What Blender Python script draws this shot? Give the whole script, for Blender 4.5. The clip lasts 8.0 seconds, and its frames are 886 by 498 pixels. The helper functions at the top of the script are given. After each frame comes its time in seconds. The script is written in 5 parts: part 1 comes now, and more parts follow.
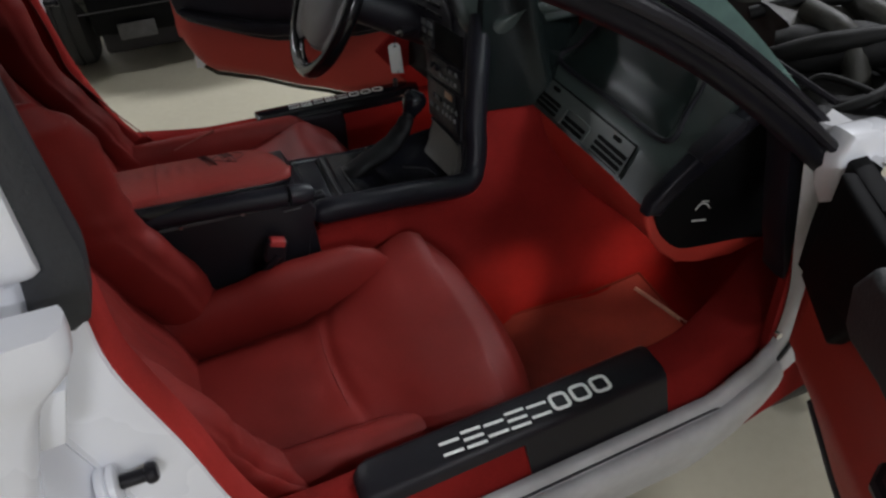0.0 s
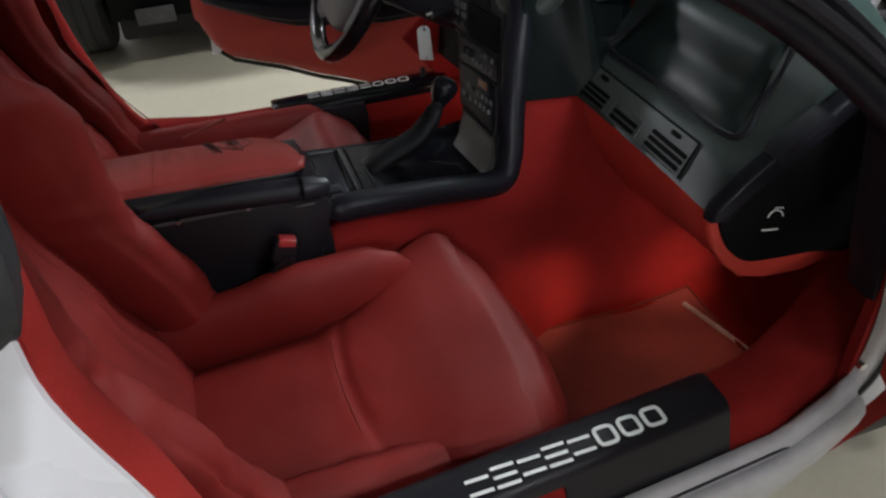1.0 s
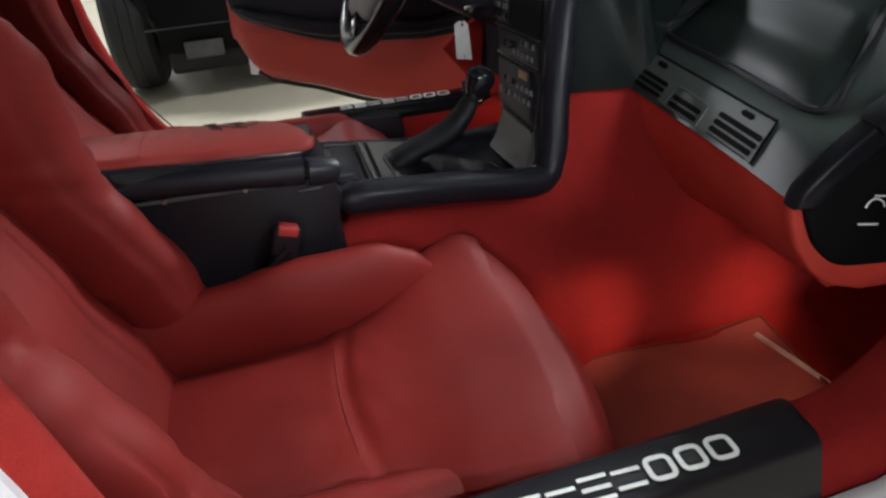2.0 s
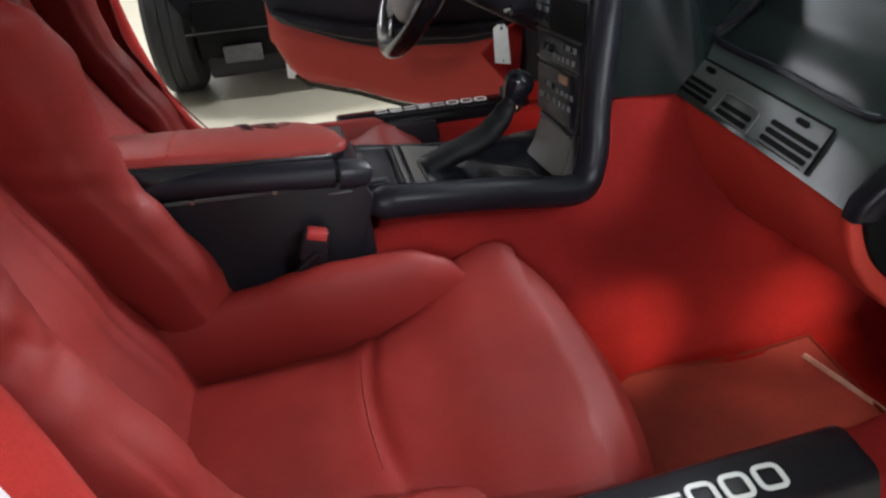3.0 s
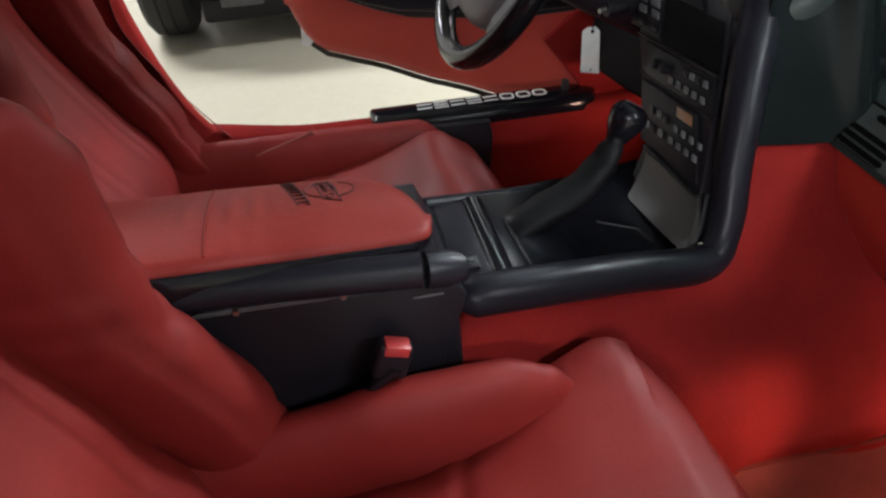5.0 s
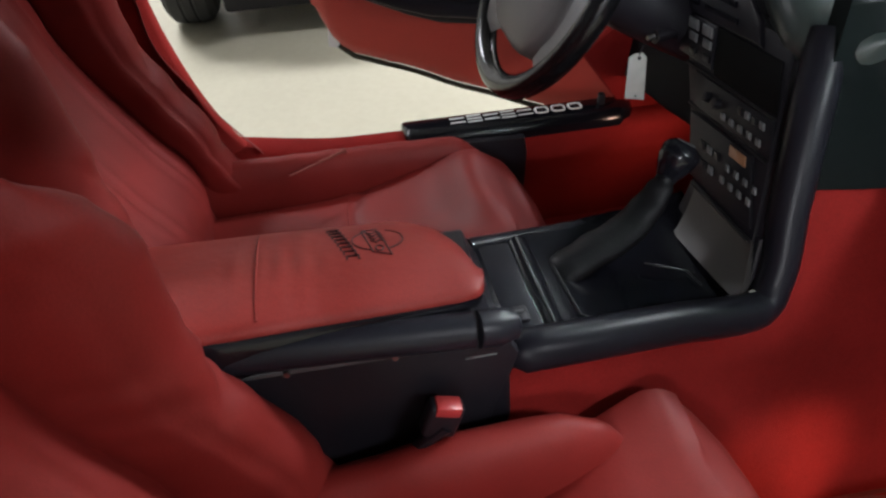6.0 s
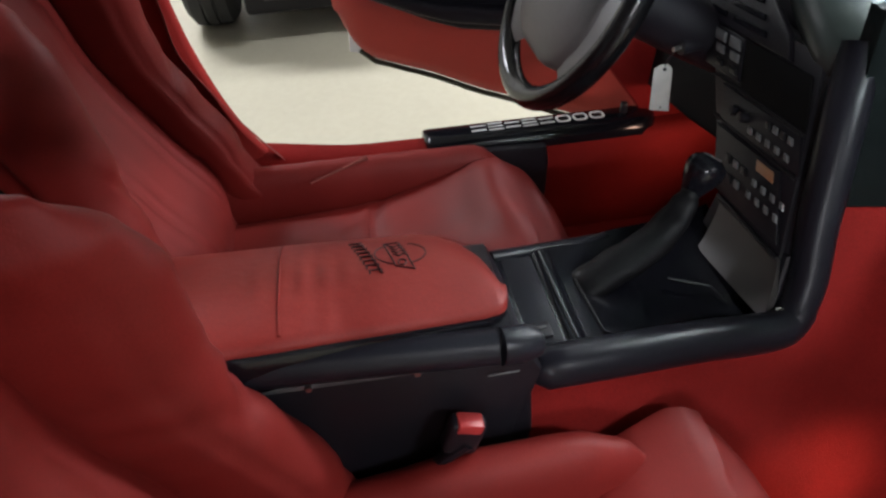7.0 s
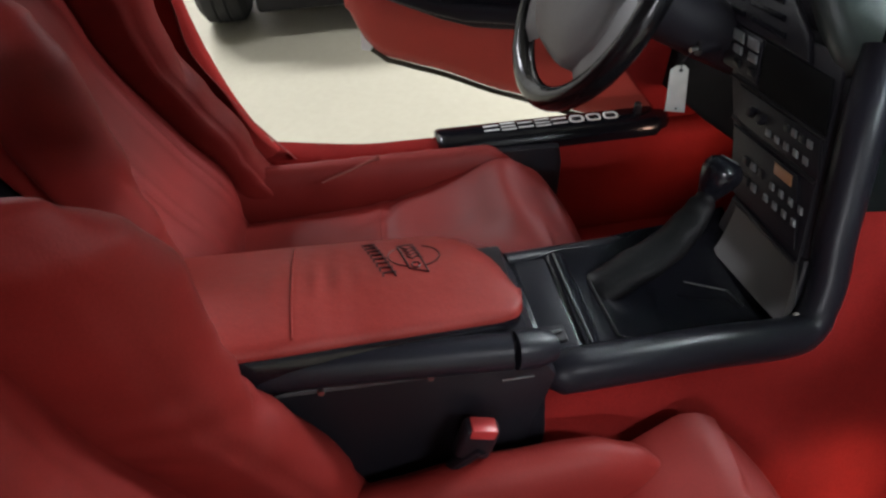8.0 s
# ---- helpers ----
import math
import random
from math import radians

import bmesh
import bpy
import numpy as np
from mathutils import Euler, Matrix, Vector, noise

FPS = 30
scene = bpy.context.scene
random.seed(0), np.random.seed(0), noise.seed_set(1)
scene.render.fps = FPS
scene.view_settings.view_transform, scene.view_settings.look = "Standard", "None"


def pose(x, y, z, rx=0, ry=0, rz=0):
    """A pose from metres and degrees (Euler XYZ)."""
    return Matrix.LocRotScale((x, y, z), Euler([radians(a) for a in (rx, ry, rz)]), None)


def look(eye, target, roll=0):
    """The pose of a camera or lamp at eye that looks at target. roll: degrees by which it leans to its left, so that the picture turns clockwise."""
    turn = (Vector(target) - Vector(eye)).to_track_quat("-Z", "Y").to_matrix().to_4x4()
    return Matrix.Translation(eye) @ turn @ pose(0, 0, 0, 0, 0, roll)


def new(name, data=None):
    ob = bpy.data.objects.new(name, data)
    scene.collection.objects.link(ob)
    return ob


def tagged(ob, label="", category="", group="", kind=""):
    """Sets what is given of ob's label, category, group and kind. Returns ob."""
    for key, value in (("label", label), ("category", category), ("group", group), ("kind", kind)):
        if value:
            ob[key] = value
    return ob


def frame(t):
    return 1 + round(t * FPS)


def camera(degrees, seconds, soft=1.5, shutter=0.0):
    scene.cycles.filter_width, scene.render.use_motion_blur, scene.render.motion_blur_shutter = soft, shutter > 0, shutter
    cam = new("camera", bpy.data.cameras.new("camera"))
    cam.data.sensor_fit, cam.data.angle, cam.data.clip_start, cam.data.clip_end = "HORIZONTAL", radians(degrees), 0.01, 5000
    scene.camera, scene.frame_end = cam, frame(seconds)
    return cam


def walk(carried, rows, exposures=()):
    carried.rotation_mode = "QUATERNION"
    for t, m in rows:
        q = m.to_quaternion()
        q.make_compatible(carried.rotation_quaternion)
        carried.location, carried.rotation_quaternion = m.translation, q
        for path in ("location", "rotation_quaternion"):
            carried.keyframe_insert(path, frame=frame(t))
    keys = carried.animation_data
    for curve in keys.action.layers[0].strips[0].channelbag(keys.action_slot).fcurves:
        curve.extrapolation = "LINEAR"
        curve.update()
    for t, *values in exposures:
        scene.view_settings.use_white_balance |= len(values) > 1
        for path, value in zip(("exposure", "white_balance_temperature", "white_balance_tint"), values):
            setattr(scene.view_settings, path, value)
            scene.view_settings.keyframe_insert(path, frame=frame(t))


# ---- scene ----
cam = camera(61.5, 8.0, soft=2.5)
PATH = [
    (0, (-0.374, -1.357, 1.43), (0.14, 0.134, 0.2), -3.7),
    (0.5, (-0.363, -1.297, 1.402), (0.123, 0.195, 0.163), -3.4),
    (1, (-0.346, -1.223, 1.33), (0.119, 0.291, 0.108), -3.3),
    (1.5, (-0.316, -1.184, 1.239), (0.112, 0.384, 0.074), -3.6),
    (2, (-0.282, -1.154, 1.126), (0.078, 0.503, 0.065), -4.4),
    (3.5, (-0.274, -1.061, 1.102), (-0.005, 0.63, 0.07), -4.6),
    (4, (-0.291, -0.938, 1.109), (-0.011, 0.711, 0.012), -4.0),
    (4.5, (-0.324, -0.84, 1.132), (-0.027, 0.76, -0.031), -3.4),
    (5, (-0.353, -0.763, 1.17), (-0.059, 0.791, -0.053), -2.7),
    (6.5, (-0.389, -0.667, 1.24), (-0.146, 0.846, -0.045), -2.6),
    (7, (-0.39, -0.664, 1.24), (-0.167, 0.857, -0.039), -2.7),
    (7.5, (-0.392, -0.66, 1.239), (-0.182, 0.863, -0.04), -2.7),
    (8, (-0.395, -0.653, 1.239), (-0.194, 0.868, -0.044), -2.8),
]
EXPOSURES = [(0, -0.50), (1.0, -0.18), (2.0, 0.33), (3.5, 0.78), (5.0, 0.56), (6.5, 0.45), (8.0, 0.50)]
walk(cam, [(t, look(eye, target, roll)) for t, eye, target, roll in PATH], EXPOSURES)

# ---------------------------------------------------------------- world and light
world = bpy.data.worlds.new("world")
scene.world = world
world.use_nodes = True
world.node_tree.nodes["Background"].inputs[0].default_value = (0.010, 0.011, 0.013, 1)
world.node_tree.nodes["Background"].inputs[1].default_value = 1.0
GROUND = 0.0


def area_lamp(name, m, sx, sy, watts, colour):
    data = bpy.data.lights.new(name, "AREA")
    data.shape, data.size, data.size_y, data.energy, data.color = "RECTANGLE", sx, sy, watts, colour
    ob = new(name, data)
    ob.matrix_world = m
    return ob


def spot_lamp(name, p, target, watts, colour, cone=70, soft=0.9, radius=0.01):
    data = bpy.data.lights.new(name, "SPOT")
    data.energy, data.color, data.shadow_soft_size, data.spot_size, data.spot_blend = watts, colour, radius, radians(cone), soft
    ob = new(name, data)
    ob.matrix_world = look(p, target)
    return ob


# unseen ceiling lights; the last is an added fill for the passenger's backrest
TUBE_LIGHTS = [(2.8, 0.9), (-1.9, -5.2), (-2.0, 3.4), (2.6, 3.2), (1.7, -3.0)]
TUBE_WATTS = [98, 172, 82, 86, 82]
for (lx, ly), w in zip(TUBE_LIGHTS, TUBE_WATTS):
    area_lamp("tube_lamp", pose(lx, ly, 2.93), 1.2, 0.30, w, (0.95, 0.97, 1.04))

# ---------------------------------------------------------------- materials


def material(name, colour, rough=0.5, metal=0.0, grain=0.0, grain_scale=200.0, bump=0.0, bump_scale=200.0, patch=0.15,
             patch_scale=6.0, colour2=None, coat=0.0, spec=0.5, detail=4.0):
    """Principled surface with colour patches, fine grain and relief."""
    mat = bpy.data.materials.new(name)
    mat.use_nodes = True
    nt = mat.node_tree
    n, l = nt.nodes, nt.links
    bsdf = n["Principled BSDF"]
    co = n.new("ShaderNodeTexCoord")
    big = n.new("ShaderNodeTexNoise")
    big.inputs["Scale"].default_value, big.inputs["Detail"].default_value = patch_scale, 5.0
    l.new(co.outputs["Object"], big.inputs["Vector"])
    ramp = n.new("ShaderNodeValToRGB")
    c2 = colour2 or tuple(c * (1 - patch * 2) for c in colour)
    ramp.color_ramp.elements[0].position, ramp.color_ramp.elements[1].position = 0.32, 0.68
    ramp.color_ramp.elements[0].color = (*c2, 1)
    ramp.color_ramp.elements[1].color = (*colour, 1)
    l.new(big.outputs["Fac"], ramp.inputs["Fac"])
    fine = n.new("ShaderNodeTexNoise")
    fine.inputs["Scale"].default_value, fine.inputs["Detail"].default_value = grain_scale, detail
    l.new(co.outputs["Object"], fine.inputs["Vector"])
    mix = n.new("ShaderNodeMix")
    mix.data_type, mix.blend_type = "RGBA", "OVERLAY"
    mix.inputs["Factor"].default_value = grain
    l.new(ramp.outputs["Color"], mix.inputs["A"])
    l.new(fine.outputs["Color"], mix.inputs["B"])
    hs = n.new("ShaderNodeHueSaturation")
    hs.inputs["Saturation"].default_value = 1.0
    l.new(mix.outputs["Result"], hs.inputs["Color"])
    if grain > 0:
        bw = n.new("ShaderNodeRGBToBW")
        l.new(fine.outputs["Color"], bw.inputs["Color"])
        l.new(bw.outputs["Val"], mix.inputs["B"])
    l.new(hs.outputs["Color"], bsdf.inputs["Base Color"])
    rr = n.new("ShaderNodeMapRange")
    rr.inputs["To Min"].default_value, rr.inputs["To Max"].default_value = max(0.03, rough - 0.08), min(1, rough + 0.08)
    l.new(big.outputs["Fac"], rr.inputs["Value"])
    l.new(rr.outputs["Result"], bsdf.inputs["Roughness"])
    bsdf.inputs["Metallic"].default_value = metal
    bsdf.inputs["Specular IOR Level"].default_value = spec
    bsdf.inputs["Coat Weight"].default_value = coat
    bsdf.inputs["Coat Roughness"].default_value = 0.06
    if bump:
        rel = n.new("ShaderNodeTexNoise")
        rel.inputs["Scale"].default_value, rel.inputs["Detail"].default_value = bump_scale, 3.0
        l.new(co.outputs["Object"], rel.inputs["Vector"])
        b = n.new("ShaderNodeBump")
        b.inputs["Strength"].default_value, b.inputs["Distance"].default_value = bump, 0.002
        l.new(rel.outputs["Fac"], b.inputs["Height"])
        l.new(b.outputs["Normal"], bsdf.inputs["Normal"])
    return mat


LEATHER = material("red_leather", (0.212, 0.0155, 0.0125), 0.57, grain=0.2, grain_scale=420, bump=0.12, bump_scale=330, patch=0.14, patch_scale=5, spec=0.28)
LEATHER_LID = material("creased_red_leather", (0.25, 0.023, 0.018), 0.50, grain=0.25, grain_scale=380, bump=0.25, bump_scale=80, patch=0.08, patch_scale=9, spec=0.26)
CARPET = material("red_carpet", (0.25, 0.0155, 0.0135), 0.95, grain=0.55, grain_scale=520, bump=0.9, bump_scale=600, patch=0.12, patch_scale=8, spec=0.1)
MAT_PILE = material("faded_red_mat", (0.25, 0.050, 0.038), 0.7, grain=0.5, grain_scale=420, bump=0.6, bump_scale=500, patch=0.15, patch_scale=9, spec=0.3)
RED_PANEL = material("red_vinyl_panel", (0.48, 0.040, 0.026), 0.55, grain=0.2, grain_scale=300, bump=0.3, bump_scale=420, patch=0.08, patch_scale=4)
PILLAR_RED = material("red_trim_cloth", (0.36, 0.027, 0.023), 0.85, grain=0.35, grain_scale=480, bump=0.4, bump_scale=520, patch=0.1, patch_scale=8, spec=0.15)
RED_PLASTIC = material("red_plastic", (0.42, 0.04, 0.04), 0.35, patch=0.05)
VINYL = material("black_vinyl", (0.0115, 0.011, 0.0155), 0.33, spec=0.17, grain=0.2, grain_scale=350, bump=0.12, bump_scale=420, patch=0.12, patch_scale=7)
DASH_VINYL = material("green_grey_vinyl", (0.036, 0.046, 0.043), 0.38, spec=0.5, grain=0.2, grain_scale=350, bump=0.12, bump_scale=450, patch=0.12, patch_scale=5)
COVER_VINYL = material("dark_green_vinyl", (0.009, 0.014, 0.013), 0.34, spec=0.35, grain=0.2, grain_scale=350, bump=0.10, bump_scale=450, patch=0.12, patch_scale=5)
BEZEL = material("grey_vent_plastic", (0.072, 0.082, 0.078), 0.46, patch=0.1, patch_scale=15, bump=0.15, bump_scale=500)
RIM = material("worn_black_leather", (0.005, 0.005, 0.006), 0.17, spec=0.36, grain=0.3, grain_scale=200, bump=0.25, bump_scale=90, patch=0.2, patch_scale=14)
BOOT = material("slack_black_leather", (0.006, 0.0055, 0.0065), 0.5, spec=0.16, grain=0.2, grain_scale=260, bump=0.3, bump_scale=120, patch=0.15, patch_scale=14)
HEADLINER = material("dark_headliner_cloth", (0.05, 0.045, 0.045), 0.9, grain=0.3, grain_scale=400, spec=0.1)
HUB = material("dull_grey_vinyl", (0.125, 0.120, 0.118), 0.46, spec=0.4, grain=0.2, grain_scale=300, bump=0.2, bump_scale=350, patch=0.12, patch_scale=9)
DOOR_SEAL = material("olive_rubber_seal", (0.055, 0.052, 0.036), 0.65, grain=0.2, grain_scale=120, bump=0.3, bump_scale=160, patch=0.15, patch_scale=10, spec=0.2)
MAT_EDGE = material("faded_red_binding", (0.20, 0.035, 0.026), 0.8, grain=0.4, grain_scale=500, patch=0.15, spec=0.15)
BLACK = material("black_plastic", (0.013, 0.0118, 0.0155), 0.36, spec=0.25, grain=0.1, grain_scale=500, bump=0.2, bump_scale=700, patch=0.1)
RAMP = material("taupe_plastic", (0.040, 0.036, 0.034), 0.38, patch=0.12, patch_scale=12, bump=0.15, bump_scale=500)
HINGE = material("satin_black_hinge", (0.014, 0.014, 0.020), 0.36, spec=0.3, patch=0.12, patch_scale=12, bump=0.05, bump_scale=300)
DOOR_BLACK = material("matt_black_door_trim", (0.006, 0.006, 0.0065), 0.65, spec=0.08, grain=0.2, grain_scale=400, bump=0.1, bump_scale=500, patch=0.15)
CHEEK = material("glossy_dark_vinyl", (0.007, 0.010, 0.010), 0.22, spec=0.17, grain=0.2, grain_scale=350, bump=0.08, bump_scale=420, patch=0.15, patch_scale=6)
SLOT = material("dark_slot", (0.003, 0.003, 0.003), 0.7, spec=0.1, patch=0.05)
GLOSS = material("gloss_black_plastic", (0.007, 0.007, 0.010), 0.18, spec=0.3, patch=0.1, bump=0.04, bump_scale=60)
SATIN = material("satin_grey_plastic", (0.016, 0.015, 0.017), 0.32, patch=0.12, patch_scale=12, bump=0.15, bump_scale=500)
RUBBER = material("grey_rubber", (0.030, 0.032, 0.036), 0.6, grain=0.3, grain_scale=120, bump=0.4, bump_scale=160, patch=0.15, patch_scale=10)
PAINT = material("white_car_paint", (0.82, 0.835, 0.88), 0.28, coat=0.6, patch=0.03, patch_scale=3, bump=0.03, bump_scale=20)
JAMB = material("dull_white_jamb_paint", (0.56, 0.56, 0.575), 0.42, grain=0.15, grain_scale=60, patch=0.1, patch_scale=9, bump=0.1, bump_scale=40)
WHITE_MARK = material("white_print", (0.80, 0.80, 0.78), 0.5, patch=0.03)
DARK_MARK = material("dark_stitching", (0.055, 0.007, 0.008), 0.6, patch=0.1)
CHROME = material("chrome", (0.75, 0.75, 0.76), 0.12, metal=1.0, patch=0.05)
# heel strip metal: its warm highlight is put into the pale base colour
PALE_LIT_METAL = material("pale_lit_metal", (0.62, 0.55, 0.48), 0.4, metal=0.35, patch=0.15, patch_scale=40)
STEEL = material("worn_steel", (0.45, 0.44, 0.42), 0.35, metal=1.0, patch=0.2, patch_scale=30)
BUTTON = material("pale_grey_buttons", (0.14, 0.14, 0.145), 0.4, patch=0.1, patch_scale=40)
LABEL_GREY = material("grey_card", (0.50, 0.49, 0.46), 0.6, patch=0.08, patch_scale=40)
AMBER = material("amber_display", (0.35, 0.16, 0.08), 0.3, patch=0.1)
FLOOR = material("cream_floor_paint", (0.63, 0.59, 0.455), 0.32, grain=0.12, grain_scale=40, patch=0.07, patch_scale=0.9, bump=0.05, bump_scale=30)
WALL = material("white_wall_paint", (0.72, 0.70, 0.66), 0.8, grain=0.1, grain_scale=60, patch=0.04, patch_scale=1.2, bump=0.15, bump_scale=90)
WALL_GREY = material("grey_wall_paint", (0.42, 0.42, 0.43), 0.8, grain=0.1, grain_scale=60, patch=0.05, patch_scale=1.2, bump=0.15, bump_scale=90)
PLATE = material("dull_grey_plate", (0.075, 0.075, 0.078), 0.5, patch=0.2, patch_scale=30)
DARK_PAINT = material("black_car_paint", (0.010, 0.010, 0.012), 0.14, coat=0.5, patch=0.1)
TYRE = material("tyre_rubber", (0.016, 0.016, 0.017), 0.75, grain=0.3, grain_scale=90, bump=0.5, bump_scale=90, patch=0.2)
ENGINE = material("dusty_black_engine", (0.005, 0.005, 0.0047), 0.6, spec=0.2, grain=0.5, grain_scale=70, bump=0.6, bump_scale=60, patch=0.25, patch_scale=12)
ALLOY = material("dull_cast_alloy", (0.035, 0.034, 0.028), 0.55, metal=0.3, grain=0.4, grain_scale=90, bump=0.5, bump_scale=80, patch=0.2, patch_scale=15)
LENS_RED = material("red_lamp_lens", (0.30, 0.01, 0.01), 0.15, patch=0.05)


def glass_material(name, tint, rough=0.02):
    mat = bpy.data.materials.new(name)
    mat.use_nodes = True
    b = mat.node_tree.nodes["Principled BSDF"]
    b.inputs["Base Color"].default_value = (*tint, 1)
    b.inputs["Transmission Weight"].default_value, b.inputs["Roughness"].default_value, b.inputs["IOR"].default_value = 1.0, rough, 1.45
    return mat


def glow_material(name, colour, strength):
    mat = bpy.data.materials.new(name)
    mat.use_nodes = True
    b = mat.node_tree.nodes["Principled BSDF"]
    b.inputs["Base Color"].default_value = (0.8, 0.8, 0.8, 1)
    b.inputs["Emission Color"].default_value, b.inputs["Emission Strength"].default_value = (*colour, 1), strength
    return mat


GLASS_EDGE = material("green_glass_edge", (0.10, 0.17, 0.155), 0.25, patch=0.15, patch_scale=25, bump=0.1, bump_scale=200)
GLASS = glass_material("green_tinted_glass", (0.55, 0.75, 0.70))
TUBE_GLOW = glow_material("fluorescent_tube", (1.0, 0.97, 0.92), 12.0)
LAMP_GLOW = glow_material("courtesy_or_fill_lens", (1.0, 0.75, 0.55), 4.0)

# ---------------------------------------------------------------- mesh helpers


def finish(bm, sharp=38):
    bmesh.ops.recalc_face_normals(bm, faces=bm.faces)
    for f in bm.faces:
        f.smooth = True
    for e in bm.edges:
        if len(e.link_faces) == 2 and e.calc_face_angle(0) > radians(sharp):
            e.smooth = False


def part(name, bm, mat, parent=None, label="", sharp=38, own=False):
    """One mesh under a thing or part; own: its points are given from the base of the thing."""
    finish(bm, sharp)
    me = bpy.data.meshes.new(name)
    bm.to_mesh(me)
    bm.free()
    me.materials.append(mat)
    ob = new(name, me)
    ob.parent = parent
    if parent is not None and parent.data is None and not own:
        ob.matrix_parent_inverse = Matrix.Translation(parent.location).inverted()
    if label:
        tagged(ob, label)
    return ob


def thing(name, base, label, category, group="", kind=""):
    """An Empty at the base of a thing."""
    ob = new(name)
    ob.location = base
    ob.empty_display_size = 0.05
    return tagged(ob, label, category, group, kind)


def V(*p):
    return Vector(p)


def box(x0, x1, y0, y1, z0, z1, bevel=0.004, seg=2, m=None):
    bm = bmesh.new()
    bmesh.ops.create_cube(bm, size=1)
    for v in bm.verts:
        v.co = V(x0 + (v.co.x + .5) * (x1 - x0), y0 + (v.co.y + .5) * (y1 - y0), z0 + (v.co.z + .5) * (z1 - z0))
    if bevel:
        bmesh.ops.bevel(bm, geom=bm.edges[:], offset=bevel, segments=seg, affect="EDGES", profile=0.5)
    if m is not None:
        bmesh.ops.transform(bm, matrix=m, verts=bm.verts)
    return bm


def spline(points, n, closed=False):
    """n points along a Catmull-Rom curve through the points."""
    P = [Vector(p) for p in points]
    k = len(P)
    out = []
    spans = k if closed else k - 1
    for i in range(n):
        s = i / n * spans if closed else i / (n - 1) * spans
        j = min(int(s), spans - 1)
        f = s - j
        if closed:
            a, b, c, d = (P[(j + q) % k] for q in (-1, 0, 1, 2))
        else:
            b, c = P[j], P[j + 1]
            a = P[j - 1] if j > 0 else b * 2 - c
            d = P[j + 2] if j + 2 < k else c * 2 - b
        out.append(0.5 * (2 * b + (c - a) * f + (2 * a - 5 * b + 4 * c - d) * f * f + (3 * b - 3 * c + d - a) * f ** 3))
    return out


def loft(rings, closed=True, caps=True):
    """A skin over rings of equal length."""
    bm = bmesh.new()
    vs = [[bm.verts.new(p) for p in r] for r in rings]
    n = len(rings[0])
    for a, b in zip(vs, vs[1:]):
        for i in range(n if closed else n - 1):
            j = (i + 1) % n
            bm.faces.new((a[i], a[j], b[j], b[i]))
    if caps and closed:
        bm.faces.new(vs[0])
        bm.faces.new(vs[-1])
    return bm


def tube(points, radius, n=10, caps=True, flat=1.0):
    """A round bar along points; radius a number or one for each point."""
    P = [Vector(p) for p in points]
    R = radius if isinstance(radius, (list, tuple)) else [radius] * len(P)
    rings, side = [], None
    for i, p in enumerate(P):
        d = (P[min(i + 1, len(P) - 1)] - P[max(i - 1, 0)]).normalized()
        if side is None:
            side = d.orthogonal().normalized()
        side = (side - d * side.dot(d)).normalized()
        up = d.cross(side)
        rings.append([p + (side * math.cos(a) + up * math.sin(a) * flat) * R[i] for a in (2 * math.pi * k / n for k in range(n))])
    return loft(rings, True, caps)


def slab(outline, depth, bevel=0.003, seg=2):
    """An outline of points in one plane, thickened by the vector depth, its edges rounded."""
    bm = bmesh.new()
    d = Vector(depth)
    a = [bm.verts.new(Vector(p)) for p in outline]
    b = [bm.verts.new(Vector(p) + d) for p in outline]
    n = len(a)
    fa, fb = bm.faces.new(a), bm.faces.new(b[::-1])
    for i in range(n):
        bm.faces.new((a[i], b[i], b[(i + 1) % n], a[(i + 1) % n]))
    if bevel:
        edges = list(set(fa.edges) | set(fb.edges))
        bmesh.ops.recalc_face_normals(bm, faces=bm.faces)
        bmesh.ops.bevel(bm, geom=edges, offset=bevel, segments=seg, affect="EDGES", profile=0.5)
    return bm


def sheet(f, nu, nv, depth):
    """A curved sheet f(u, v), u and v from 0 to 1, thickened by the vector depth."""
    bm = bmesh.new()
    d = Vector(depth)
    top = [[bm.verts.new(Vector(f(i / nu, j / nv))) for j in range(nv + 1)] for i in range(nu + 1)]
    low = [[bm.verts.new(v.co + d) for v in row] for row in top]
    for g in (top, low):
        for i in range(nu):
            for j in range(nv):
                bm.faces.new((g[i][j], g[i + 1][j], g[i + 1][j + 1], g[i][j + 1]))
    rim = [(i, 0) for i in range(nu)] + [(nu, j) for j in range(nv)] + [(i, nv) for i in range(nu, 0, -1)] + [(0, j) for j in range(nv, 0, -1)]
    for (i, j), (k, l) in zip(rim, rim[1:] + rim[:1]):
        bm.faces.new((top[i][j], top[k][l], low[k][l], low[i][j]))
    return bm


def lathe(profile, n=32, m=None):
    """A turned solid: (radius, height) pairs round the z axis."""
    rings = [[V(r * math.cos(a), r * math.sin(a), h) for a in (2 * math.pi * k / n for k in range(n))] for r, h in profile]
    bm = loft(rings)
    if m is not None:
        bmesh.ops.transform(bm, matrix=m, verts=bm.verts)
    return bm


def lerp(table, t):
    """Smooth value from a table of (key, value...) rows."""
    for a, b in zip(table, table[1:]):
        if t <= b[0]:
            f = min(1, max(0, (t - a[0]) / (b[0] - a[0])))
            f = f * f * (3 - 2 * f) * 0.5 + f * 0.5
            r = [p + (q - p) * f for p, q in zip(a[1:], b[1:])]
            return r[0] if len(r) == 1 else r
    r = table[-1][1:]
    return r[0] if len(r) == 1 else list(r)


